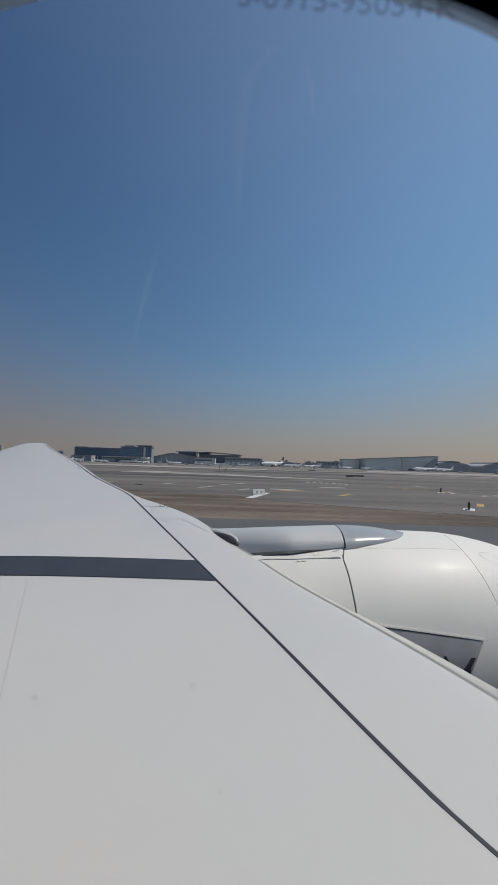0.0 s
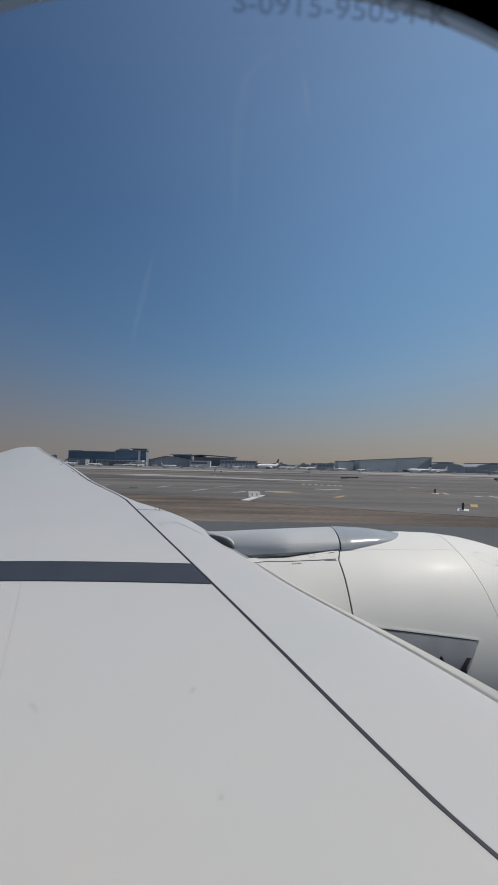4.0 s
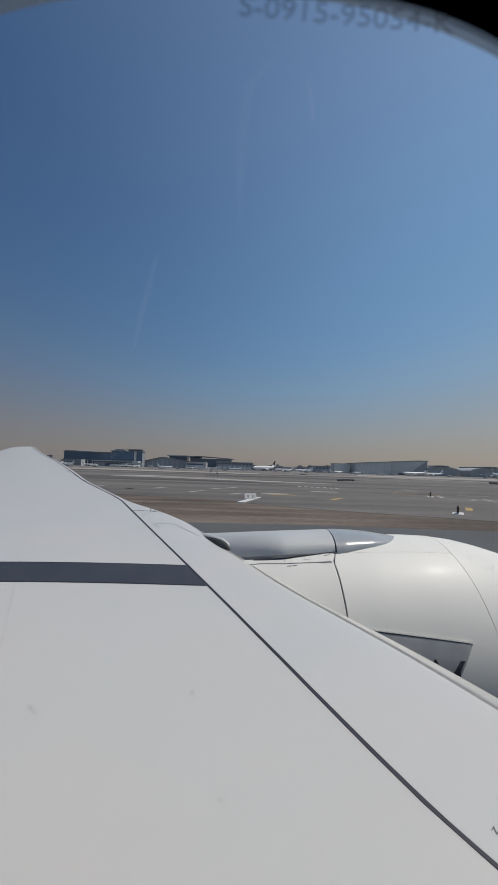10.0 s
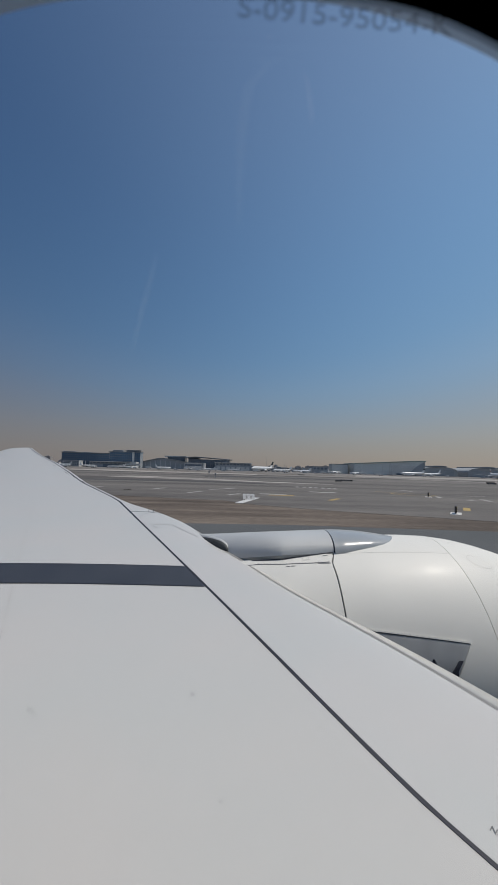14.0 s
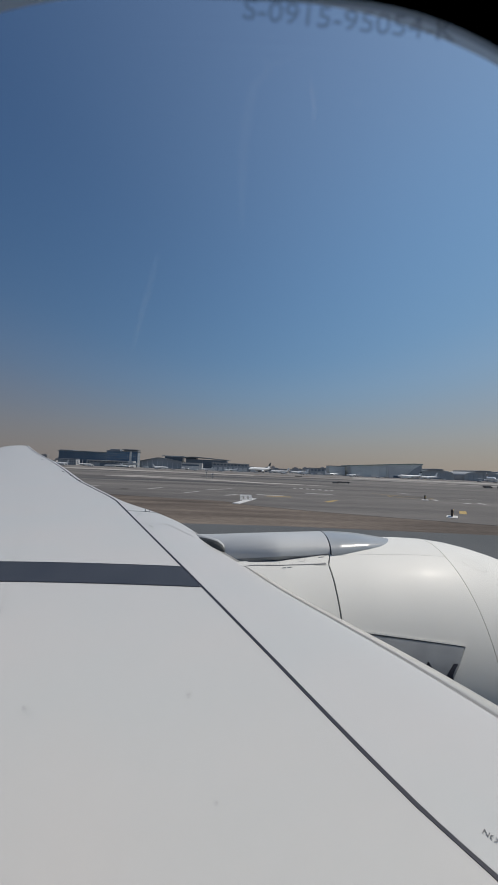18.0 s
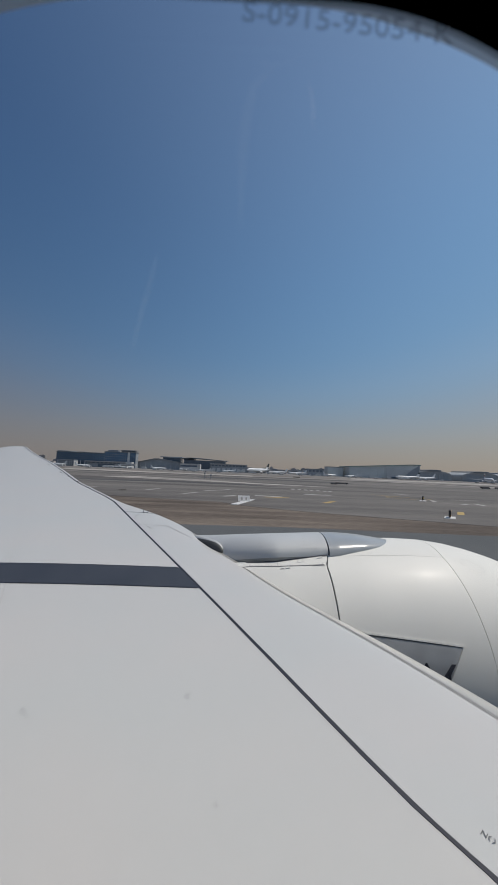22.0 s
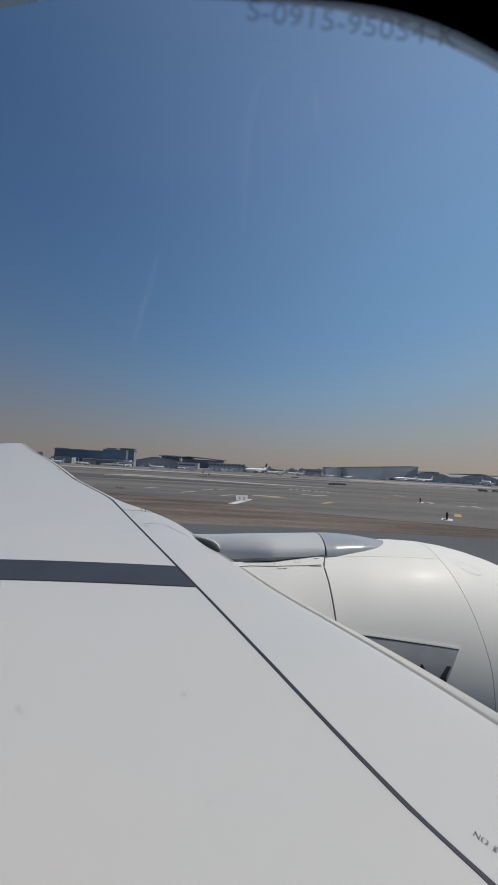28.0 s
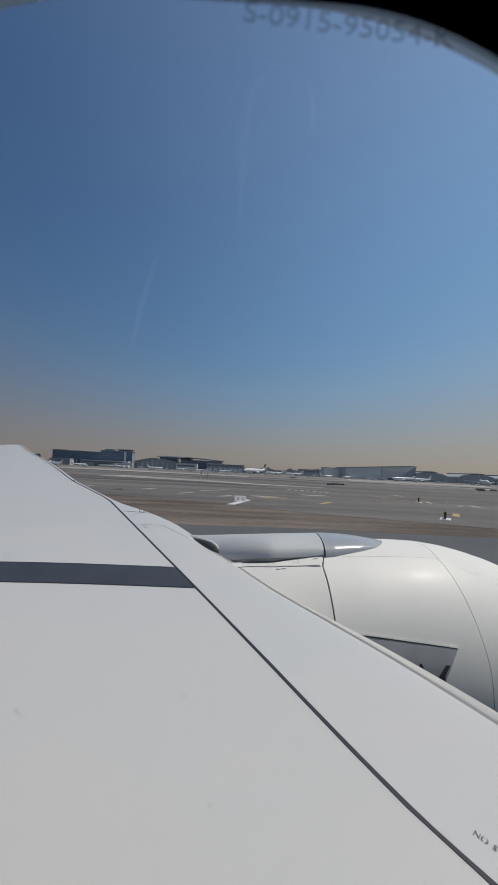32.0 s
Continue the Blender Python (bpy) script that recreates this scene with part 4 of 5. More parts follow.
def marker_hut(x, y, w, d, h, turn, label):
    t = thing("marker_hut", x, y, 0, turn, label, "equipment hut", "striped huts on the soil")
    part("plinth", boxed(-w / 2 - 0.15, w / 2 + 0.15, -d / 2 - 0.15, d / 2 + 0.15, -0.05, 0.12), CONCRETE, t)
    n = max(3, round(w / 0.52))
    for i in range(n):
        a, b = -w / 2 + w * i / n, -w / 2 + w * (i + 1) / n
        for s in (-1, 1):
            part("stripe_panel", boxed(a, b - 0.004, s * d / 2 - 0.03, s * d / 2 + 0.03, 0.12, h, bevel=0.01), RED if i % 2 == 0 else PAINT, t, "red panel" if i % 2 == 0 else "white panel")
    m = max(2, round(d / 0.52))
    for i in range(m):
        a, b = -d / 2 + 0.035 + (d - 0.07) * i / m, -d / 2 + 0.035 + (d - 0.07) * (i + 1) / m
        for s in (-1, 1):
            part("stripe_panel", boxed(s * (w / 2 - 0.03) - 0.03, s * (w / 2 - 0.03) + 0.03, a, b - 0.004, 0.12, h, bevel=0.01), RED if i % 2 else PAINT, t, "red panel" if i % 2 else "white panel")
    part("roof", boxed(-w / 2 - 0.08, w / 2 + 0.08, -d / 2 - 0.08, d / 2 + 0.08, h, h + 0.14, bevel=0.03), PAINT, t, "white flat roof")
    return t


marker_hut(-20.0, 90.5, 4.3, 2.4, 2.15, 3, "red and white striped equipment hut on a concrete plinth")
marker_hut(-48.9, 86.5, 2.2, 1.8, 1.9, 3, "small red and white striped hut beside the lattice mast")


def lattice_mast(x, y, h):
    t = thing("lattice_mast", x, y, 0, 4, "slim red and white lattice mast with a framed head", "mast")
    part("base", boxed(-1.3, 1.3, -0.8, 0.8, -0.05, 0.14, bevel=0.03), CONCRETE, t, "white concrete base")
    n = 9
    for i in range(n):
        z0, z1 = 0.14 + (h - 2.3) * i / n, 0.14 + (h - 2.3) * (i + 1) / n
        m = RED if i % 2 == 0 else PAINT
        for sx, sy in ((-0.28, -0.2), (0.28, -0.2), (0, 0.28)):
            part("leg", tube(bmesh.new(), (sx, sy, z0), (sx, sy, z1), 0.045, 6), m, t)
        part("brace", tube(bmesh.new(), (-0.28, -0.2, z0), (0.28, -0.2, z1), 0.025, 6), m, t)
        part("brace", tube(bmesh.new(), (0.28, -0.2, z0), (0, 0.28, z1), 0.025, 6), m, t)
        part("rung", tube(bmesh.new(), (-0.28, -0.2, z1), (0.28, -0.2, z1), 0.025, 6), m, t)
    z0, z1 = h - 2.2, h
    for sx in (-0.65, 0.65):
        part("head_post", tube(bmesh.new(), (sx, -0.1, z0), (sx, -0.1, z1), 0.06, 6), RED, t)
    for z in (z0, z1):
        part("head_bar", tube(bmesh.new(), (-0.65, -0.1, z), (0.65, -0.1, z), 0.06, 6), RED, t)
    for a, b in (((-0.65, z0), (0.65, z1)), ((0.65, z0), (-0.65, z1))):
        part("head_brace", tube(bmesh.new(), (a[0], -0.1, a[1]), (b[0], -0.1, b[1]), 0.045, 6), RED, t)
    part("side_arm", tube(bmesh.new(), (-1.3, -0.1, z0 + 0.1), (-0.5, -0.1, z0 + 0.1), 0.05, 6), RED, t)
    part("side_lamp", boxed(-1.42, -1.2, -0.2, 0.0, z0, z0 + 0.35, bevel=0.03), RED, t)
    return t


lattice_mast(-54.4, 88.5, 10.9)


def light_stand(x, y, turn, wide, h, lamps, label):
    t = thing("light_stand", x, y, 0, turn, label, "approach light", "approach light stands")
    part("base", boxed(-wide / 2 - 0.25, wide / 2 + 0.25, -0.4, 0.4, -0.05, 0.07, bevel=0.02), CONCRETE, t)
    part("post", tube(bmesh.new(), (0, 0, 0.07), (0, 0, h * 0.62), 0.09, 8), STEEL, t)
    for s in (-1, 1):
        part("upright", tube(bmesh.new(), (s * wide * 0.42, 0, h * 0.36), (s * wide * 0.42, 0, h), 0.055, 8), STEEL, t)
    part("crossbar", boxed(-wide / 2, wide / 2, -0.05, 0.05, h * 0.5, h * 0.62, bevel=0.02), STEEL, t)
    part("crossbar", boxed(-wide / 2, wide / 2, -0.04, 0.04, h * 0.3, h * 0.38, bevel=0.02), STEEL, t)
    for i in range(lamps):
        xx = 0 if lamps == 1 else -wide * 0.42 + wide * 0.84 * i / (lamps - 1)
        lamp = part("lamp_head", boxed(xx - 0.34, xx + 0.34, -0.24, 0.24, h, h + 0.18, bevel=0.05), PAINT, t, "white lamp head")
        part("lens", boxed(xx - 0.26, xx + 0.26, -0.26, -0.235, h + 0.03, h + 0.15, bevel=0.01), LIGHT_STEEL, lamp, "pale glass lens")
    return t


light_stand(-8.4, 69.3, 8, 1.6, 2.0, 2, "dark steel stand with pale lamp heads on the soil")
light_stand(13.6, 68.8, -6, 1.5, 2.1, 1, "dark steel frame with one broad pale lamp head")
for x, y in ((1.1, 41.8), (1.75, 35.6)):
    t = thing("approach_light", x, y, 0, 0, "low dark steel frame carrying a shaded lamp bar", "approach light", "approach light stands")
    for sx in (-0.21, 0.21):
        part("leg", boxed(sx - 0.06, sx + 0.06, -0.06, 0.06, 0, 0.8, bevel=0.01), STEEL, t)
    part("lamp_bar", boxed(-0.33, 0.33, -0.16, 0.16, 0.78, 0.98, bevel=0.04), STEEL, t)
    part("foot", boxed(-0.5, 0.5, -0.3, 0.3, -0.04, 0.05, bevel=0.01), CONCRETE, t)
for x, y, w in ((0.6, 85.8, 0.9), (0.3, 75, 0.8), (0.7, 66, 0.8), (0.65, 58.5, 0.8), (0.8, 52.3, 0.9), (0.2, 48.0, 0.7), (0.75, 44.6, 0.7)):
    t = thing("light_bar", x, y, 0, 0, "low white approach light bar on a slab", "approach light", "centre row of light bars")
    part("slab", boxed(-w / 2 - 0.2, w / 2 + 0.2, -0.3, 0.3, -0.04, 0.06, bevel=0.015), CONCRETE, t)
    part("bar", boxed(-w / 2, w / 2, -0.09, 0.09, 0.16, 0.28, bevel=0.03), PAINT, t)
    for s in (-1, 1):
        part("stub", tube(bmesh.new(), (s * w * 0.4, 0, 0.05), (s * w * 0.4, 0, 0.18), 0.05, 6), STEEL, t)

# white-painted slabs set in the soil
for x, y, w, d, turn in ((-19.4, 67.5, 4.0, 2.0, 4), (-15.6, 75.4, 6.0, 2.6, 3), (-13.5, 66.0, 3.2, 1.6, 2), (-13.1, 53.4, 1.4, 0.8, 5),
                         (-3.0, 51.2, 2.0, 1.4, 2), (-2.4, 39.7, 2.0, 1.3, 2), (-0.3, 37.6, 3.4, 1.0, -10), (-11.0, 53.0, 1.2, 0.7, 0),
                         (10.5, 46.3, 0.7, 0.5, 0), (7.0, 92.0, 1.3, 0.8, 0), (-27.0, 78.0, 3.0, 1.2, 0)):
    t = thing("concrete_pad", x, y, 0, turn, "flat weathered concrete pad in the soil", "concrete pad", "pads in the soil")
    part("slab", boxed(-w / 2, w / 2, -d / 2, d / 2, -0.05, 0.07, bevel=0.02), CONCRETE, t)
    part("cover", boxed(-w * 0.32, w * 0.32, -d * 0.22, d * 0.22, 0.07, 0.09, bevel=0.006), STEEL if w < 2.1 and d > 1 else CONCRETE, t)

# border of white blocks round a plot of soil
t = thing("block_border", 0, 0, 0, 0, "border of white painted blocks laid on the soil", "marker border")
corner = [(-5.15, 33.0), (-6.5, 58.0), (6.5, 57.8), (8.6, 35.2)]
first = None
for (ax, ay), (bx, by) in zip(corner, corner[1:]):
    ln = math.hypot(bx - ax, by - ay)
    n = round(ln / 1.05)
    for i in range(n):
        u = (i + 0.5) / n
        if first is None:
            first = part("block", boxed(-0.4, 0.4, -0.2, 0.2, -0.03, 0.16, bevel=0.04), PAINT, t)
            ob = first
        else:
            ob = new("block", first.data)
            ob.parent = t
        ob.matrix_basis = pose(ax + (bx - ax) * u, ay + (by - ay) * u, 0, 0, 0, math.degrees(math.atan2(by - ay, bx - ax)))

# small posts with boards out on the taxiways
for x, y, h in ((65, 190, 3.2), (68.5, 186, 2.4), (-110, 210, 2.4)):
    t = thing("signal_post", x, y, 0, 0, "thin pale post with a small signal head", "post", "signal posts")
    part("pole", tube(bmesh.new(), (0, 0, 0), (0, 0, h), 0.12, 8, 0.09), LIGHT_STEEL, t)
    part("head", boxed(-0.45, 0.45, -0.25, 0.25, h - 0.6, h + 0.1, bevel=0.04), LIGHT_STEEL, t)
    part("foot", boxed(-0.6, 0.6, -0.5, 0.5, -0.03, 0.1, bevel=0.02), CONCRETE, t)
for x, y, w in ((127.3, 179, 2.6), (133.6, 188, 6), (217.8, 206, 4.6), (131, 330, 6), (-62, 205, 7), (220.8, 83, 5.6), (226, 220, 5), (232, 217, 4), (286, 216, 5), (229, 85, 4), (229, 76, 5)):
    t = thing("runway_board", x, y, 0, 0, "low black distance board with pale face marks", "airfield sign", "low boards by the runway")
    part("panel", boxed(-w / 2, w / 2, -0.1, 0.1, 0.3, 1.05, bevel=0.03), STEEL, t)
    for i in range(3):
        part("face_bar", boxed(-w * 0.36 + i * w * 0.26, -w * 0.36 + i * w * 0.26 + w * 0.16, -0.115, -0.1, 0.5, 0.85), CONCRETE, t)
    for q in (-0.4, 0.4):
        part("leg", boxed(q * w - 0.06, q * w + 0.06, -0.06, 0.06, 0, 0.3), STEEL, t)

# white framed board on a long slab that crosses the soil's edge
t = thing("framed_board", 84.8, 67.0, 0, 8, "white slatted board leaning back on a long white strip", "airfield sign")
part("strip", loft(bmesh.new(), [[(-3.1, -6.2, 0), (-2.0, -6.7, 0), (-2.0, -6.7, 0.1), (-3.1, -6.2, 0.1)], [(1.5, 4.7, 0), (2.6, 4.2, 0), (2.6, 4.2, 0.1), (1.5, 4.7, 0.1)]]), PAINT, t, "weathered white strip")
lean_back = lambda x0, x1, z0, z1, d: loft(bmesh.new(), [[(x0, 0.62 * z - d, z), (x1, 0.62 * z - d, z), (x1, 0.62 * z + d, z), (x0, 0.62 * z + d, z)] for z in (z0, z1)])
part("frame", lean_back(-1.05, 1.05, 0.74, 1.02, 0.06), PAINT, t)
part("frame", lean_back(-1.05, 1.05, 0.14, 0.26, 0.06), PAINT, t)
for k in range(6):
    part("post", lean_back(-1.05 + k * 0.4, -0.95 + k * 0.4, 0.0, 0.74, 0.05), PAINT, t)
for k in range(5):
    part("pane", lean_back(-0.93 + k * 0.4, -0.67 + k * 0.4, 0.26, 0.74, 0.03), CONCRETE if k % 2 else PAINT, t)
t = thing("whip_mast", 1.6, 88.0, 0, 0, "very thin pale whip mast on a small base", "mast")
part("pole", tube(bmesh.new(), (0, 0, 0), (0, 0, 5.6), 0.05, 6, 0.025), LIGHT_STEEL, t)
part("base", boxed(-0.9, 0.9, -0.5, 0.5, -0.03, 0.12, bevel=0.03), STEEL, t)

# ---------------------------------------------------------------- buildings across the airfield
BLUE = material("blue_glass", (0.085, 0.17, 0.275), 0.3, second=(0.07, 0.14, 0.23), scale=0.12, fine=0.3, bump_scale=0.4)
# glass, and flat panels painted as the shade of open bays
DEEP = material("dark_glass_and_shade", (0.15, 0.19, 0.24), 0.3, second=(0.12, 0.155, 0.20), scale=0.1, fine=0.3, bump_scale=0.4)
GREYWALL = material("grey_cladding", (0.38, 0.41, 0.43), 0.6, second=(0.33, 0.355, 0.38), scale=0.08, fine=0.2, bump_scale=0.6)
LIGHTWALL = material("light_cladding", (0.68, 0.68, 0.665), 0.6, second=(0.60, 0.60, 0.585), scale=0.08, fine=0.2, bump_scale=0.6)
WHITEWALL = material("white_plaster", (0.62, 0.62, 0.60), 0.7, second=(0.54, 0.54, 0.52), scale=0.1, fine=0.2, bump_scale=0.5)
ROOF = material("roof_sheet", (0.25, 0.28, 0.31), 0.6, second=(0.20, 0.225, 0.25), scale=0.1, fine=0.2, bump_scale=0.5)
GREEN = material("green_fascia", (0.30, 0.40, 0.37), 0.5, second=(0.25, 0.34, 0.315), scale=0.2)
HAZEWALL = material("far_city_wall", (0.44, 0.41, 0.39), 0.9, second=(0.44, 0.41, 0.385), scale=0.05, fine=0.15, bump_scale=0.2, per_object=0.18)
DUNE = material("hangar_grey", (0.43, 0.445, 0.45), 0.6, second=(0.37, 0.385, 0.39), scale=0.06, fine=0.2, bump_scale=0.4)


def storeys(t, x0, x1, y, z0, z1, floors, bays, glass, bar=0.35):
    """A glazed front: one pane of glass to a bay and storey, set between slabs and mullions."""
    hz, wx = (z1 - z0) / floors, (x1 - x0) / bays
    for f in range(floors):
        bm = bmesh.new()
        for b in range(bays):
            box(bm, x0 + b * wx + bar / 2, x0 + (b + 1) * wx - bar / 2, y - 0.25, y - 0.05, z0 + f * hz + bar, z0 + (f + 1) * hz - bar * 0.4)
        tagged(part("glazing_band", bm, glass, t), kind="stuff")
    for f in range(floors + 1):
        part("floor_slab", boxed(x0, x1, y - 0.6, y, z0 + f * hz - 0.25, z0 + f * hz + 0.25), ROOF, t)


# the long blue terminal and its tall end block
t = thing("terminal_building", -224, 622, 0, 0, "long blue-glazed terminal with a taller end block", "terminal")
part("wall", boxed(0, 80, 0.3, 40, 0, 22.6), GREYWALL, t)
storeys(t, 0.5, 79.5, 0.3, 9.5, 22.2, 4, 26, BLUE)
part("roof", boxed(-1.5, 81, -2.5, 41, 22.6, 23.4, bevel=0.1), ROOF, t)
part("parapet", boxed(0.5, 22, 2, 30, 23.4, 24.6), ROOF, t)
part("parapet", boxed(34, 46, 2, 30, 23.4, 24.0), ROOF, t)
for i in range(11):
    part("column", boxed(3 + i * 7.4, 4.1 + i * 7.4, -1.6, -0.5, 0, 9.3), LIGHTWALL, t)
# thin dark sheet painted for the shade behind the columns
part("undercroft", boxed(0.5, 79.5, 0.1, 0.32, 0, 9.3), DEEP, t)
part("end_block", boxed(80, 131, -3, 12, 0, 25.6), GREYWALL, t, "tall glazed end block")
storeys(t, 80.5, 117.6, -3.0, 2.5, 25.2, 6, 12, BLUE)
storeys(t, 121.6, 130.6, -3.0, 2.5, 25.2, 6, 3, BLUE)
part("pilaster", boxed(118, 121.2, -4.2, -3, 0, 25.8), WHITEWALL, t, "white full-height pilaster")
part("roof", boxed(79, 132, -5, 13, 25.6, 26.4, bevel=0.1), ROOF, t)
part("plant_room", boxed(84, 100, 1, 10, 26.4, 28.6), ROOF, t)
part("plant_room", boxed(107, 128, 1, 10, 26.4, 28.4), ROOF, t)
part("canopy", boxed(104, 131, -2, 12, 28.4, 29.2), ROOF, t)

# low blocks in front of it
t = thing("service_building", -206, 592, 0, 0, "low pale service building with dark openings", "building")
part("wall", boxed(0, 25, 0, 14, 0, 9.5), LIGHTWALL, t)
storeys(t, 0.5, 24.5, 0, 1.0, 9.0, 3, 8, DEEP, 0.8)
part("roof", boxed(-0.5, 25.5, -0.8, 14.5, 9.5, 10.0), WHITEWALL, t)
t = thing("gate_building", -163, 596, 0, 0, "low grey gate building with a dark slab for its shaded bay", "building")
part("wall", boxed(0, 62, 0, 22, 0, 8.6), GREYWALL, t)
# dark slab on the wall, painted as the shade inside a bay
part("bay_opening", boxed(18, 44, -0.3, 0.1, 0.2, 5.6), DEEP, t)
part("roof", boxed(-1.5, 63, -3.5, 23, 8.6, 9.4, bevel=0.1), LIGHTWALL, t)
for i in range(9):
    part("window", boxed(2 + i * 6.6, 6.5 + i * 6.6, -0.25, 0.05, 6.2, 8.0), DEEP, t)
part("stair_tower", boxed(62, 71, -2, 12, 0, 9.8), WHITEWALL, t, "white stair tower")
t = thing("jet_bridge", -96, 594, 0, -8, "white covered jet bridge on a column", "jet bridge")
part("tunnel", boxed(-14, 10, -1.6, 1.6, 4.2, 7.0, bevel=0.2), WHITEWALL, t)
part("rotunda", tube(bmesh.new(), (10, 0, 3.9), (10, 0, 7.4), 2.6, 16), WHITEWALL, t)
part("column", tube(bmesh.new(), (10, 0, 0), (10, 0, 3.9), 0.6, 10), GREYWALL, t)
part("leg", tube(bmesh.new(), (-12, 0, 0), (-12, 0, 4.2), 0.4, 10), GREYWALL, t)

# the second hall: gabled roof with a raised slab, then a glazed wing under an overhanging roof
t = thing("concourse_hall", -105, 648, 0, 0, "grey gabled hall with a raised flat roof slab", "terminal")
bm = bmesh.new()
prof = [(0, 0), (79, 0), (79, 12.6), (43, 17.6), (36, 17.4), (0, 9.0)]
loft(bm, [[(x, 0, z) for x, z in prof], [(x, 40, z) for x, z in prof]])
part("wall", bm, GREYWALL, t)
bm = bmesh.new()
prof = [(-2, 8.5), (37, 17.4), (43, 17.5), (80, 12.3), (80, 13.0), (43, 18.3), (36, 18.2), (-2, 9.3)]
loft(bm, [[(x, -2, z) for x, z in prof], [(x, 42, z) for x, z in prof]])
part("roof", bm, ROOF, t)
part("tower", loft(bmesh.new(), [[(x, 20, 12), (x, 18, 21.3), (x, 41, 21.3), (x, 40, 12)] for x in (46.5, 77.5)]), DEEP, t, "dark glazed upper storey")
for k in range(9):
    part("mullion", loft(bmesh.new(), [[(x, 19.7, 12), (x, 17.7, 21.3), (x, 18.1, 21.3), (x, 20.1, 12)] for x in (47 + k * 3.75, 47.4 + k * 3.75)]), ROOF, t)
part("roof_slab", boxed(42, 80, 16, 44, 21.6, 22.6, bevel=0.1), ROOF, t)
part("fascia", boxed(42, 80, 15.6, 16, 21.2, 21.8), LIGHTWALL, t)
for i in range(9):
    part("wall_rib", boxed(4 + i * 8.6, 4.5 + i * 8.6, -0.3, 0, 0, 8.6 + min(i, 8 - i) * 1.6), LIGHTWALL, t)
t = thing("concourse_wing", -22, 644, 0, 0, "dark-glazed concourse wing under a broad overhanging roof", "terminal")
part("wall", boxed(4, 74, 0.2, 40, 0, 17.6), GREYWALL, t)
storeys(t, 4.5, 73.5, 0.2, 3, 17.4, 5, 22, DEEP)
bm = bmesh.new()
prof = [(-2, 19.6), (16, 20.8), (40, 19.8), (78, 17.6), (78, 18.5), (40, 20.9), (16, 22.0), (-2, 20.6)]
loft(bm, [[(x, -3, z) for x, z in prof], [(x, 44, z) for x, z in prof]])
part("roof", bm, ROOF, t)
part("tower", boxed(2, 20, 10, 38, 17.6, 20.4), DEEP, t, "dark glazed stair head")
t = thing("lounge_block", -18, 604, 0, 0, "pale box-shaped block before the concourse", "building")
part("wall", boxed(0, 29, 0, 16, 0, 10.5), LIGHTWALL, t)
part("end_panel", boxed(29.7, 32.6, -0.4, 16, 0, 10.8), WHITEWALL, t, "white end panel")
part("window_band", boxed(1, 28, -0.2, 0.02, 6, 8.6), DEEP, t)
part("roof", boxed(-0.6, 29.6, -0.8, 16.6, 10.5, 11.1), WHITEWALL, t)
# flat slab, its dark colour standing for a bay's shaded inside
part("bay_opening", boxed(3, 12, -0.2, 0.02, 0.2, 4), DEEP, t)
t = thing("cargo_building", 29, 628, 0, 0, "long low grey cargo building", "building")
part("wall", boxed(0, 61, 0, 30, 0, 12.6), GREYWALL, t)
part("roof", boxed(-1, 62, -2, 31, 12.6, 13.2, bevel=0.1), LIGHTWALL, t)
for i in range(7):
    part("loading_door", boxed(3 + i * 8.2, 8.5 + i * 8.2, -0.25, 0.05, 0, 6.2), LIGHTWALL, t)
for i in range(10):
    part("window", boxed(2 + i * 5.8, 6 + i * 5.8, -0.2, 0.05, 9, 11.4), DEEP, t)

HANGARWALL = material("pale_green_cladding", (0.74, 0.76, 0.73), 0.6, second=(0.66, 0.68, 0.655), scale=0.08, fine=0.2, bump_scale=0.6)
# the big maintenance hangar
t = thing("maintenance_hangar", 258, 620, 0, 0, "large pale hangar with a rising green roof edge", "hangar")
bm = bmesh.new()
prof = [(0, 0), (118, 0), (118, 23.6), (104, 23.6), (0, 17.0)]
loft(bm, [[(x, 0, z) for x, z in prof], [(x, 60, z) for x, z in prof]])
part("wall", bm, HANGARWALL, t)
bm = bmesh.new()
prof = [(-1, 16.8), (104, 23.2), (119, 23.2), (119, 24.5), (103.6, 24.6), (-1, 18.0)]
loft(bm, [[(x, -1.5, z) for x, z in prof], [(x, 61, z) for x, z in prof]])
part("roof_edge", bm, GREEN, t, "dull green roof edge")
for i in range(5):
    part("door_leaf", boxed(2 + i * 11.4, 13.1 + i * 11.4, -0.5, -0.1, 0.1, 14.0 + 0.5 * i), HANGARWALL, t)
for xx in (0.4, 60, 117):
    part("pier", boxed(xx - 0.6, xx + 0.6, -0.9, 0, 0, 16.4 + 0.06 * xx), LIGHTWALL, t)
bm = bmesh.new()
prof = [(62, 0.1), (86, 0.1), (103, 15.0), (62, 17.4)]
loft(bm, [[(x, -0.5, z) for x, z in prof], [(x, -0.1, z) for x, z in prof]])
part("sloped_panel", bm, LIGHTWALL, t, "paler sloped wall panel")
bm = bmesh.new()
prof = [(87, 0.1), (116, 0.1), (116, 22.4), (104, 15.6)]
loft(bm, [[(x, -0.45, z) for x, z in prof], [(x, -0.1, z) for x, z in prof]])
part("glazed_end", bm, GREYWALL, t)
# shade of a low opening, painted as a dark slab on the panel
part("dark_opening", boxed(66, 82, -0.7, -0.52, 0, 3.4), DEEP, t)
t = thing("hangar_annex", 227, 640, 0, 0, "plain pale hangar annex", "building")
part("wall", boxed(0, 27, 0, 25, 0, 15.4), HANGARWALL, t)
part("roof", boxed(-0.6, 27.6, -0.8, 25.6, 15.4, 16.2), ROOF, t)
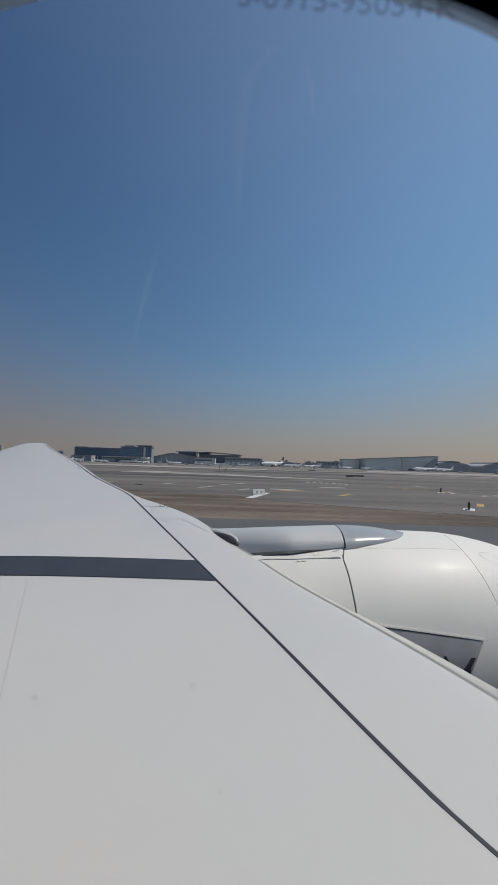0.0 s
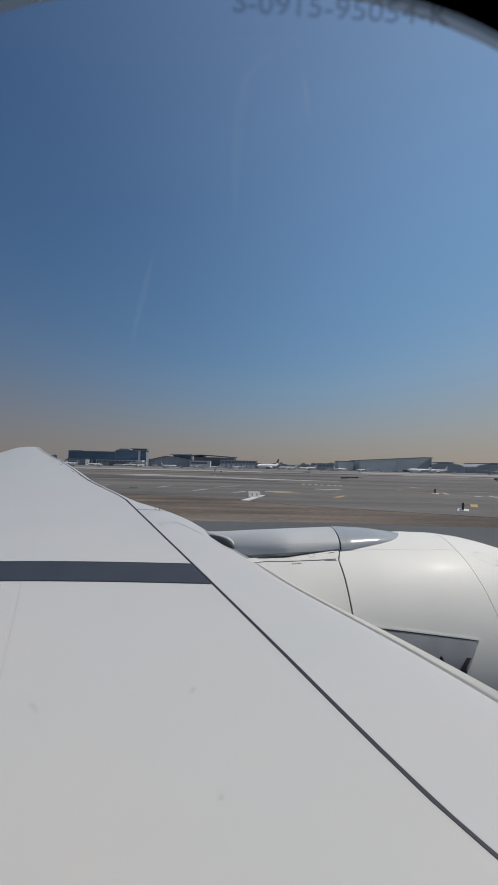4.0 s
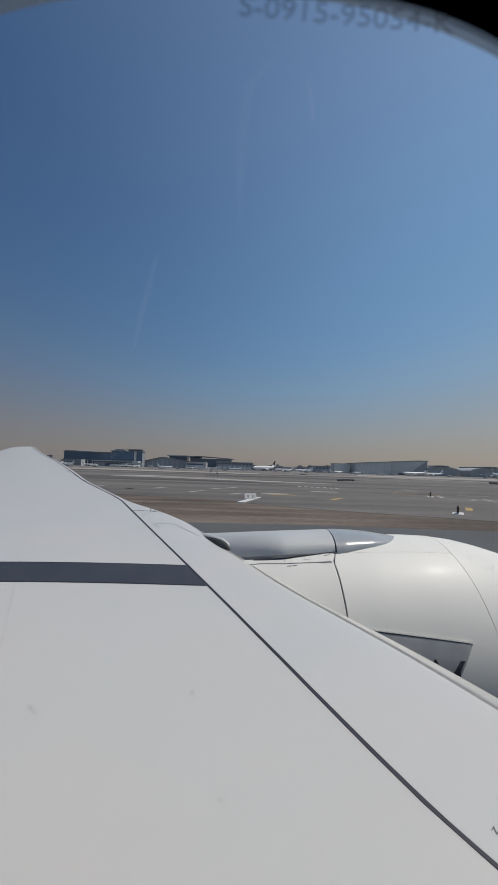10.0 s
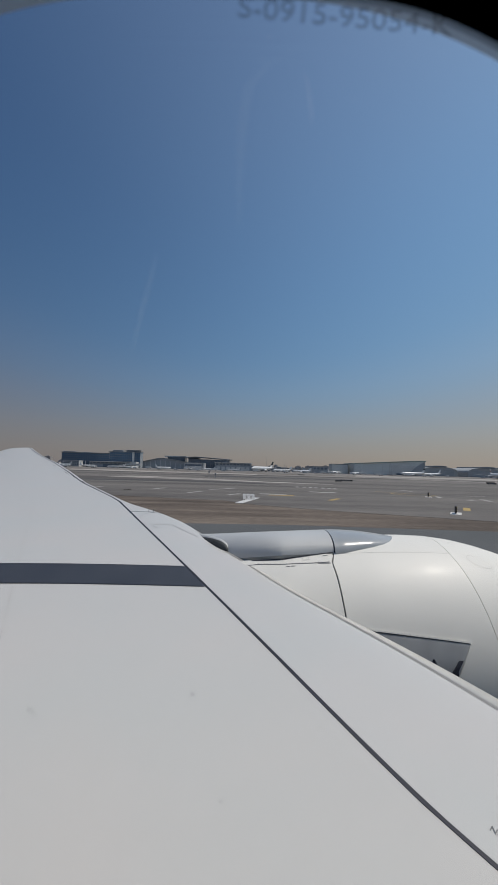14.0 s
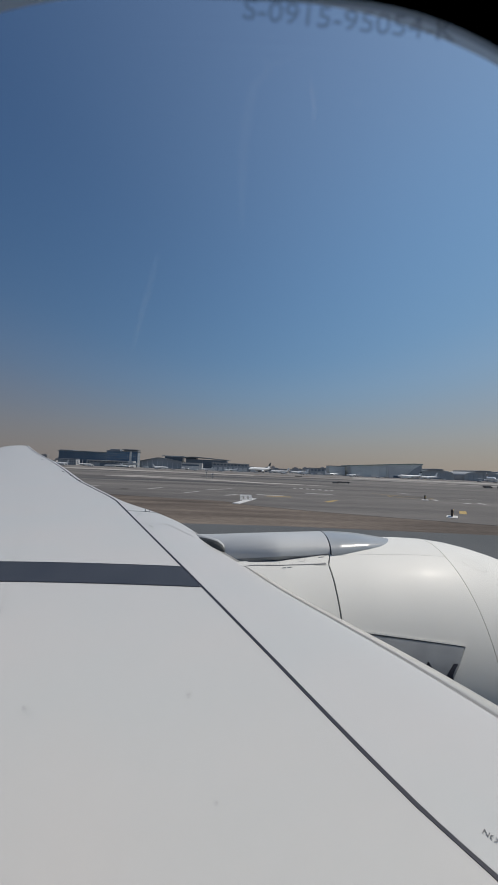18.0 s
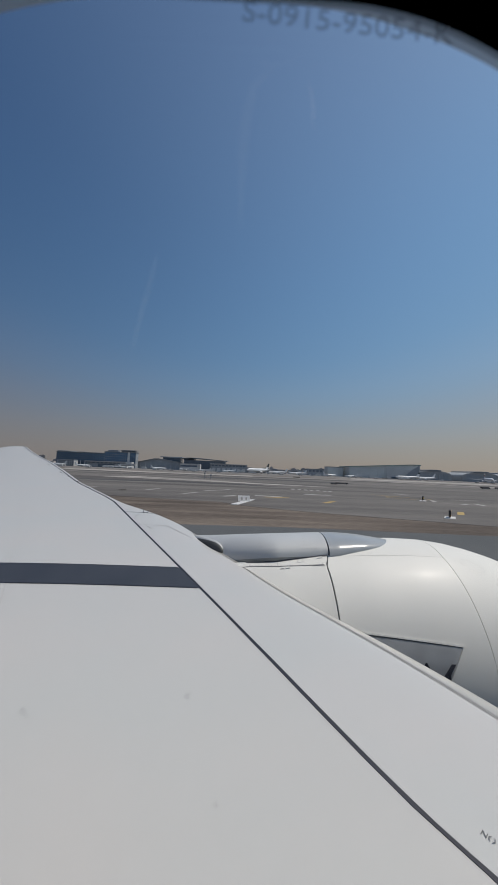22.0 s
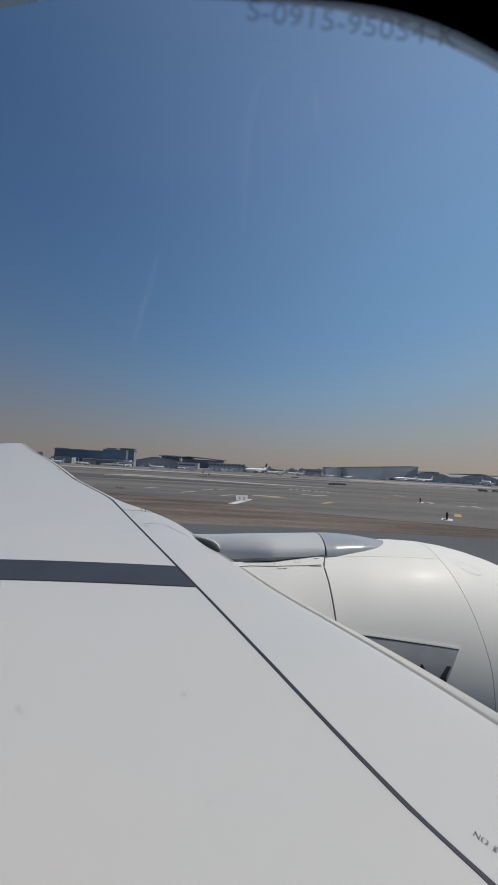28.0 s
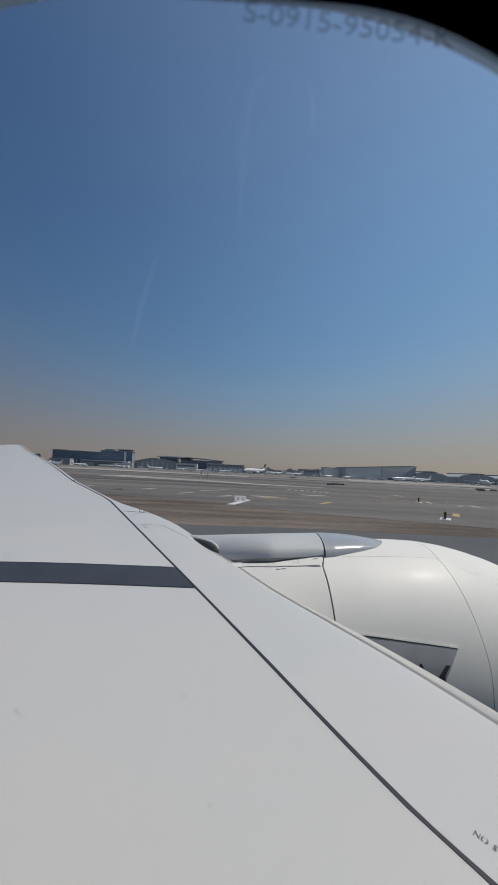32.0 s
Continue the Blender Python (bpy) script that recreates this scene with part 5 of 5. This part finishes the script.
for i in range(4):
    part("wall_panel", boxed(1 + i * 6.5, 6.8 + i * 6.5, -0.25, 0.03, 1, 15), HANGARWALL, t)
t = thing("hangar_link", 194, 642, 0, 0, "low link building between hangars", "building")
part("wall", boxed(0, 27, 0, 20, 0, 10.6), GREYWALL, t)
part("roof", boxed(0.0, 27, -0.8, 20.6, 10.6, 11.3), ROOF, t)
for i in range(4):
    part("window", boxed(2 + i * 6.2, 6 + i * 6.2, -0.2, 0.03, 6, 9), DEEP, t)

# row of arched hangars
t = thing("arched_hangar", 381, 652, 0, 0, "dark grey hangar with an arched roof and raised crest", "hangar", "row of arched hangars")
prof = [(0, 0), (66, 0), (66, 9)] + [(66 - 33 * (1 - math.cos(k * math.pi / 16)), 9 + 7.5 * math.sin(k * math.pi / 16)) for k in range(1, 16)] + [(0, 9)]
bm = bmesh.new()
loft(bm, [[(x, 0, z) for x, z in prof], [(x, 70, z) for x, z in prof]])
part("wall", bm, DUNE, t)
bm = bmesh.new()
crest = [(20, 15.3)] + [(20 + 26 * k / 8, 17.6 + 0.6 * math.sin(math.pi * k / 8)) for k in range(9)] + [(46, 15.3)]
loft(bm, [[(x, -2, z) for x, z in crest], [(x, 70, z) for x, z in crest]])
part("roof_crest", bm, ROOF, t)
for i in range(6):
    part("door_leaf", boxed(7 + i * 8.8, 15.4 + i * 8.8, -0.5, -0.05, 0.1, 11), GREYWALL, t)
bm = bmesh.new()
arc = lambda k, e: (33 - (32.6 - e) * math.cos(k * math.pi / 20), 9 + (7.4 - e) * math.sin(k * math.pi / 20))
loft(bm, [[(arc(k, 0)[0], y, arc(k, 0)[1]) for y in (-0.7, -0.06)] + [(arc(k, 1.1)[0], y, arc(k, 1.1)[1]) for y in (-0.06, -0.7)] for k in range(21)])
part("arch_rim", bm, LIGHTWALL, t, "paler rim along the arch")
for i in range(1, 5):
    copy_thing(t, pose(394 + FIELD + 67.5 * i, 650 - 3 * i, 0, 0, 0, 0))

# ---------------------------------------------------------------- parked aircraft
SKIN = material("aircraft_white", (0.86, 0.855, 0.83), 0.3, second=(0.76, 0.76, 0.75), scale=0.3, fine=0.05)
BELLY = material("aircraft_grey", (0.42, 0.43, 0.45), 0.4)
FINRED = material("fin_red", (0.22, 0.06, 0.05), 0.5)
FINDARK = material("fin_dark", (0.03, 0.04, 0.045), 0.5)
TYRE = material("tyre_black", (0.02, 0.02, 0.02), 0.9)


def circle(x, y, z, r, n=20, sq=1.0):
    return [(x, y + r * math.cos(k * math.tau / n), z + r * sq * math.sin(k * math.tau / n)) for k in range(n)]


def slab(bm, root, tip, thick):
    """A flying surface: root and tip are (front x, rear x, y, z)."""
    r = []
    for fx, bx, y, z in (root, tip):
        c = fx - bx
        th = thick * c
        r.append([(fx, y, z), (fx - 0.12 * c, y, z + th * 0.8), (fx - 0.4 * c, y, z + th), (bx, y, z), (fx - 0.4 * c, y, z - th * 0.6)])
    return loft(bm, r)


def parked_airliner(x, y, turn, length, finish, label):
    s = length / 60.0
    t = thing("parked_airliner", x, y, 0, turn, label, "airliner", "airliners parked on the apron")
    zc = 5.4 * s
    bm = bmesh.new()
    st = [(30, -0.5, 0.15), (29, -0.35, 1.0), (27, -0.1, 1.9), (24, 0, 2.7), (20, 0, 3.0), (0, 0, 3.0), (-12, 0, 3.0), (-20, 0.7, 2.3), (-26, 1.5, 1.2), (-30, 2.0, 0.35)]
    loft(bm, [circle(a * s, 0, zc + b * s, r * s) for a, b, r in st])
    part("fuselage", bm, SKIN, t, smooth=True)
    for sd in (-1, 1):
        part("wing", slab(bmesh.new(), (7 * s, -5 * s, sd * 2.6 * s, zc - 1.8 * s), (-8 * s, -11 * s, sd * 29 * s, zc + 0.6 * s), 0.05), BELLY, t)
        part("tailplane", slab(bmesh.new(), (-22 * s, -27 * s, sd * 1.2 * s, zc + 1.8 * s), (-27 * s, -29.5 * s, sd * 10 * s, zc + 2.6 * s), 0.05), BELLY, t)
        e = part("engine", loft(bmesh.new(), [circle(a * s, sd * 9.6 * s, zc - 2.6 * s, r * s, 16) for a, r in ((9, 1.2), (8.6, 1.6), (6, 1.7), (3, 1.2), (1.4, 0.6))]), SKIN, t, smooth=True)
        part("inlet_lip", loft(bmesh.new(), [circle(a * s, sd * 9.6 * s, zc - 2.6 * s, r * s, 16) for a, r in ((8.9, 1.3), (9.15, 1.25), (9.1, 1.05))]), BELLY, e, smooth=True)
        part("main_gear", boxed(-4.2 * s, -1.6 * s, sd * 4.5 * s - 0.5, sd * 4.5 * s + 0.5, 0, 1.2 * s, bevel=0.2), TYRE, t)
        part("gear_strut", tube(bmesh.new(), (-3 * s, sd * 4.5 * s, 1.0 * s), (-3 * s, sd * 3.6 * s, zc - 1.6 * s), 0.22), BELLY, t)
    part("nose_gear", boxed(22.4 * s, 23.6 * s, -0.4, 0.4, 0, 1.0 * s, bevel=0.2), TYRE, t)
    part("gear_strut", tube(bmesh.new(), (23 * s, 0, 0.9 * s), (23 * s, 0, zc - 2.4 * s), 0.18), BELLY, t)
    fin = lambda a, b: [(-20 * s - 7.0 * s * a, 0.35 * s * (1 - a), zc + 2.2 * s + 9.5 * s * a), (-27 * s - 3.6 * s * a, 0.05, zc + 2.2 * s + 9.5 * s * a), (-27 * s - 3.6 * s * a, -0.05, zc + 2.2 * s + 9.5 * s * a), (-20 * s - 7.0 * s * a, -0.35 * s * (1 - a) - 0.05, zc + 2.2 * s + 9.5 * s * a)]
    part("fin_root", loft(bmesh.new(), [fin(0, 0), fin(0.34, 0)]), SKIN, t)
    part("fin_band", loft(bmesh.new(), [fin(0.34, 0), fin(0.62, 0)]), finish[0], t)
    part("fin_tip", loft(bmesh.new(), [fin(0.62, 0), fin(1, 0)]), finish[1], t)
    part("cockpit_window", boxed(26.0 * s, 27.2 * s, -1.4 * s, 1.4 * s, zc + 0.9 * s, zc + 1.45 * s), FINDARK, t)
    part("window_row", boxed(-18 * s, 22 * s, -3.02 * s, 3.02 * s, zc + 0.35 * s, zc + 0.62 * s), BELLY, t)
    return t


RB, WD, DD, WW2 = (FINRED, SKIN), (SKIN, FINDARK), (FINDARK, FINRED), (SKIN, SKIN)
for x, y, turn, ln, fin_, lab in (
        (-289, 640, 42, 42, DD, "white airliner with a dark and red tail fin"),
        (-345, 660, 20, 53, WW2, "all-white airliner parked tail-on"),
        (-197, 575, 172, 28, WW2, "short white airliner nosed to the gate"),
        (-162, 580, 8, 24, WW2, "small white aircraft with an upright fin"),
        (-118, 590, 186, 22, WW2, "small white aircraft beside the jet bridge"),
        (-96, 578, 10, 22, WW2, "white aircraft beside the end block"),
        (-46, 580, 15, 24, WW2, "white aircraft before the gabled hall"),
        (-6, 582, 160, 22, WW2, "white aircraft before the pale block"),
        (24, 585, 170, 20, WW2, "small white aircraft before the glazed wing"),
        (62, 585, 170, 22, WW2, "white aircraft before the cargo building"),
        (108, 606, 230, 58, (FINDARK, FINDARK), "white airliner with a tall dark tail fin"),
        (140, 612, 188, 32, WW2, "white airliner in the parking row"),
        (172, 608, 182, 30, WW2, "white airliner in the parking row"),
        (222, 600, 15, 24, WW2, "small white aircraft by the pale annex"),
        (252, 585, 182, 22, WW2, "small white aircraft by the hangar doors"),
        (336, 575, 188, 40, WD, "white airliner with a dark fin by the hangar"),
        (368, 585, 192, 36, WW2, "white airliner beside the arched hangars"),
        (470, 590, 250, 53, RB, "white airliner with a red fin before an arched hangar"),
        (540, 585, 255, 53, WD, "white airliner with a dark fin before an arched hangar")):
    parked_airliner(x, y, turn, ln, fin_, lab)


# ---------------------------------------------------------------- service vehicles, lamp masts, far city
def service_truck(x, y, turn, ln, h, mat, label):
    t = thing("service_truck", x, y, 0, turn, label, "truck", "apron vehicles")
    part("body", boxed(-ln / 2, ln / 2 - 1.9, -1.2, 1.2, 0.75, h, bevel=0.12), mat, t)
    part("cab", boxed(ln / 2 - 1.8, ln / 2, -1.15, 1.15, 0.6, 2.5, bevel=0.2), PAINT, t)
    part("windscreen", boxed(ln / 2 - 0.5, ln / 2 + 0.02, -1.0, 1.0, 1.5, 2.25, bevel=0.03), FINDARK, t)
    for sx in (-ln * 0.3, ln / 2 - 1.0):
        for sy in (-1.0, 1.0):
            wheel = part("wheel", tube(bmesh.new(), (sx, sy - 0.16, 0.5), (sx, sy + 0.16, 0.5), 0.5, 12), TYRE, t)
            part("hub", tube(bmesh.new(), (sx, sy - 0.18, 0.5), (sx, sy + 0.18, 0.5), 0.24, 8), LIGHT_STEEL, wheel)
    return t


rnd = random.Random(5)
for i in range(26):
    x = -230 + i * 22 + rnd.uniform(-8, 8)
    mat, lab = rnd.choice(((PAINT, "white box-bodied apron truck"), (LIGHTWALL, "pale grey apron truck"), (LIGHTWALL, "pale grey apron truck")))
    service_truck(x, 545 + rnd.uniform(-20, 25) , rnd.choice((0, 180, 90, 12)), rnd.uniform(6, 11), rnd.uniform(2.6, 3.8), mat, lab)
rnd = random.Random(8)
for i in range(34):
    x = -260 + i * 21 + rnd.uniform(-9, 9)
    service_truck(x, 500 + rnd.uniform(-25, 60), rnd.choice((0, 180, 8, 172)), rnd.uniform(4.4, 5.6), rnd.uniform(1.6, 2.3), rnd.choice((PAINT, LIGHTWALL, GREYWALL)), "small pale apron van")


def lamp_mast(x, y, h):
    t = thing("lamp_mast", x, y, 0, 0, "tall thin apron floodlight mast", "lamp mast", "apron floodlight masts")
    part("pole", tube(bmesh.new(), (0, 0, 0), (0, 0, h), 0.17, 8, 0.08), GREYWALL, t)
    part("lamp_ring", boxed(-0.9, 0.9, -0.4, 0.4, h - 0.4, h + 0.2, bevel=0.1), GREYWALL, t)


for x, y, h in ((-70, 700, 22), (92, 700, 24), (104, 720, 20), (118, 690, 25), (152, 700, 24), (172, 720, 22), (205, 640, 20), (330, 640, 22), (-270, 690, 20), (-300, 720, 20)):
    lamp_mast(x, y, h)
rnd = random.Random(11)
for i in range(46):
    y = rnd.uniform(1900, 2600)
    u = rnd.uniform(-0.66, -0.36) if i < 32 else rnd.uniform(-0.12, 0.35)
    w, d, h = rnd.uniform(16, 38), rnd.uniform(16, 30), rnd.choice((16, 20, 25, 30, 38)) * rnd.uniform(0.75, 1.1)
    if i in (7, 19):
        w, h = 16, 60
    if i >= 32:
        h *= 0.7
    t = thing("apartment_tower", u * y, y, 0, rnd.uniform(-12, 12), "hazy beige apartment tower on the skyline", "tower block", "distant city skyline")
    part("wall", boxed(-w / 2, w / 2, -d / 2, d / 2, 0, h), HAZEWALL, t)
    part("roof_room", boxed(-w / 5, w / 5, -d / 5, d / 5, h, h + 4), HAZEWALL, t)
    for k in range(3):
        part("window_strip", boxed(-w / 2 + w * (k + 0.3) / 3, -w / 2 + w * (k + 0.7) / 3, -d / 2 - 0.2, -d / 2 + 0.1, 4, h - 3), GREYWALL, t)
for k in range(16):
    x, y = 84 + 7.6 * k + rnd.uniform(-2, 2), 640 + rnd.uniform(0, 60)
    w, h = rnd.uniform(4, 13), rnd.uniform(3.5, 9.5)
    t = thing("apron_shed", x, y, 0, 0, "low grey service shed behind the parked aircraft", "shed", "sheds behind the apron")
    part("wall", boxed(-w / 2, w / 2, 0, 8, 0, h), rnd.choice((GREYWALL, LIGHTWALL, HAZEWALL, ROOF)), t)
    part("roof", boxed(-w / 2 - 0.3, w / 2 + 0.3, -0.4, 8.4, h, h + 0.5), rnd.choice((ROOF, LIGHTWALL)), t)
    if k % 3 == 0:
        part("aerial", tube(bmesh.new(), (0, 4, h), (0, 4, h + rnd.uniform(5, 9)), 0.16, 6), ROOF, t)
# low scrub and sheds along the far edge of the field
t = thing("distant_sheds", 0, 900, 0, 0, "low hazy sheds along the far side of the field", "sheds", kind="stuff")
bm = bmesh.new()
for i in range(120):
    x = -900 + i * 17 + rnd.uniform(-5, 5)
    box(bm, x, x + rnd.uniform(8, 22), rnd.uniform(0, 60), 80, 0, rnd.uniform(3, 9))
part("shed_row", bm, HAZEWALL, t)

# ---------------------------------------------------------------- the airliner's own wheels
for nm, gx, gy, top_z in (("main_gear", -6.5, 2.2, 3.2), ("main_gear", -6.5, -8.0, 3.2), ("nose_gear", 9.0, -2.9, 2.2)):
    g = new(nm)
    g.parent = airliner
    part("strut", tube(bmesh.new(), (gx, gy, 0.6), (gx, gy, top_z), 0.2, 12), BELLY, g)
    for dx in (-1.4, 0, 1.4) if nm == "main_gear" else (0,):
        for dy in (-0.6, 0.6):
            part("wheel", tube(bmesh.new(), (gx + dx, gy + dy - 0.22, 0.64), (gx + dx, gy + dy + 0.22, 0.64), 0.62, 20), TYRE, g)

# ---------------------------------------------------------------- further along the field
FACE = material("sign_yellow", (0.62, 0.42, 0.05), 0.5, second=(0.55, 0.37, 0.05), scale=2)
for x, y, w, m, lab in ((113.9, 53.4, 2.1, FACE, "yellow airfield guidance sign on a concrete slab"), (126.4, 87.6, 1.3, FINDARK, "dark airfield location sign on a concrete slab"), (136.0, 41, 1.7, FINDARK, "dark airfield location sign on a concrete slab"),
                        (452, 42, 2.8, FACE, "yellow and white airfield guidance sign on a slab")):
    t = thing("guidance_sign", x, y, 0, 60, lab, "airfield sign", "guidance signs beside the taxiway")
    part("slab", boxed(-w / 2 - 0.6, w / 2 + 0.6, -0.7, 0.7, -0.04, 0.10, bevel=0.02), PAINT, t, "white-painted slab")
    part("cabinet", boxed(-w / 2, w / 2, -0.14, 0.14, 0.25, 1.15, bevel=0.03), STEEL, t)
    part("face", boxed(-w / 2 + 0.06, w / 2 - 0.06, -0.152, -0.14, 0.31, 1.09), m, t)
    for s in (-0.3, 0.3):
        part("leg", boxed(s * w - 0.05, s * w + 0.05, -0.05, 0.05, 0.09, 0.25), STEEL, t)
        part("face_bar", boxed(s * w - 0.25, s * w + 0.25, -0.16, -0.152, 0.5, 0.9), STEEL if m is FACE else FACE, t)

t = thing("long_terminal", -560, 640, 0, 0, "long low terminal with a blue glazed front", "terminal")
part("wall", boxed(0, 140, 0.3, 40, 0, 15.3), GREYWALL, t)
storeys(t, 0.5, 139.5, 0.3, 4.0, 15.0, 3, 28, BLUE)
part("roof", boxed(-1.5, 141.5, -2.5, 41, 15.3, 16.2, bevel=0.1), ROOF, t)
for i in range(12):
    part("column", boxed(4 + i * 12, 5.1 + i * 12, -1.6, -0.6, 0, 15.2), LIGHTWALL, t)

# low tufts of dry scrub round the mast's foot and on the patch
LEAF = material("dry_scrub", (0.07, 0.065, 0.04), 0.9, second=(0.045, 0.045, 0.03), scale=6, fine=0.4)
rnd = random.Random(21)
t = thing("dry_scrub", 0, 0, 0, 0, "low dark tufts of dry scrub on the soil", "scrub", kind="stuff")
bm = bmesh.new()
for cx, cy, n in ((-0.6, 87.6, 50), (3.6, 87.4, 40), (-2.6, 88.2, 30), (-26, 84, 40), (-33, 88, 40), (22, 90, 20), (58, 84, 20)):
    for k in range(n):
        a, r, h = rnd.uniform(0, 6.28), abs(rnd.gauss(0, 0.55)), rnd.uniform(0.15, 0.42)
        px, py, b = cx + r * math.cos(a), cy + r * 0.6 * math.sin(a), rnd.uniform(0, 6.28)
        w4 = rnd.uniform(0.05, 0.12)
        tip = (px + rnd.uniform(-0.15, 0.15), py + rnd.uniform(-0.15, 0.15), h)
        bm.faces.new([bm.verts.new(q) for q in ((px - w4 * math.cos(b), py - w4 * math.sin(b), -0.02), (px + w4 * math.cos(b), py + w4 * math.sin(b), -0.02), tip)])
part("tufts", bm, LEAF, t)
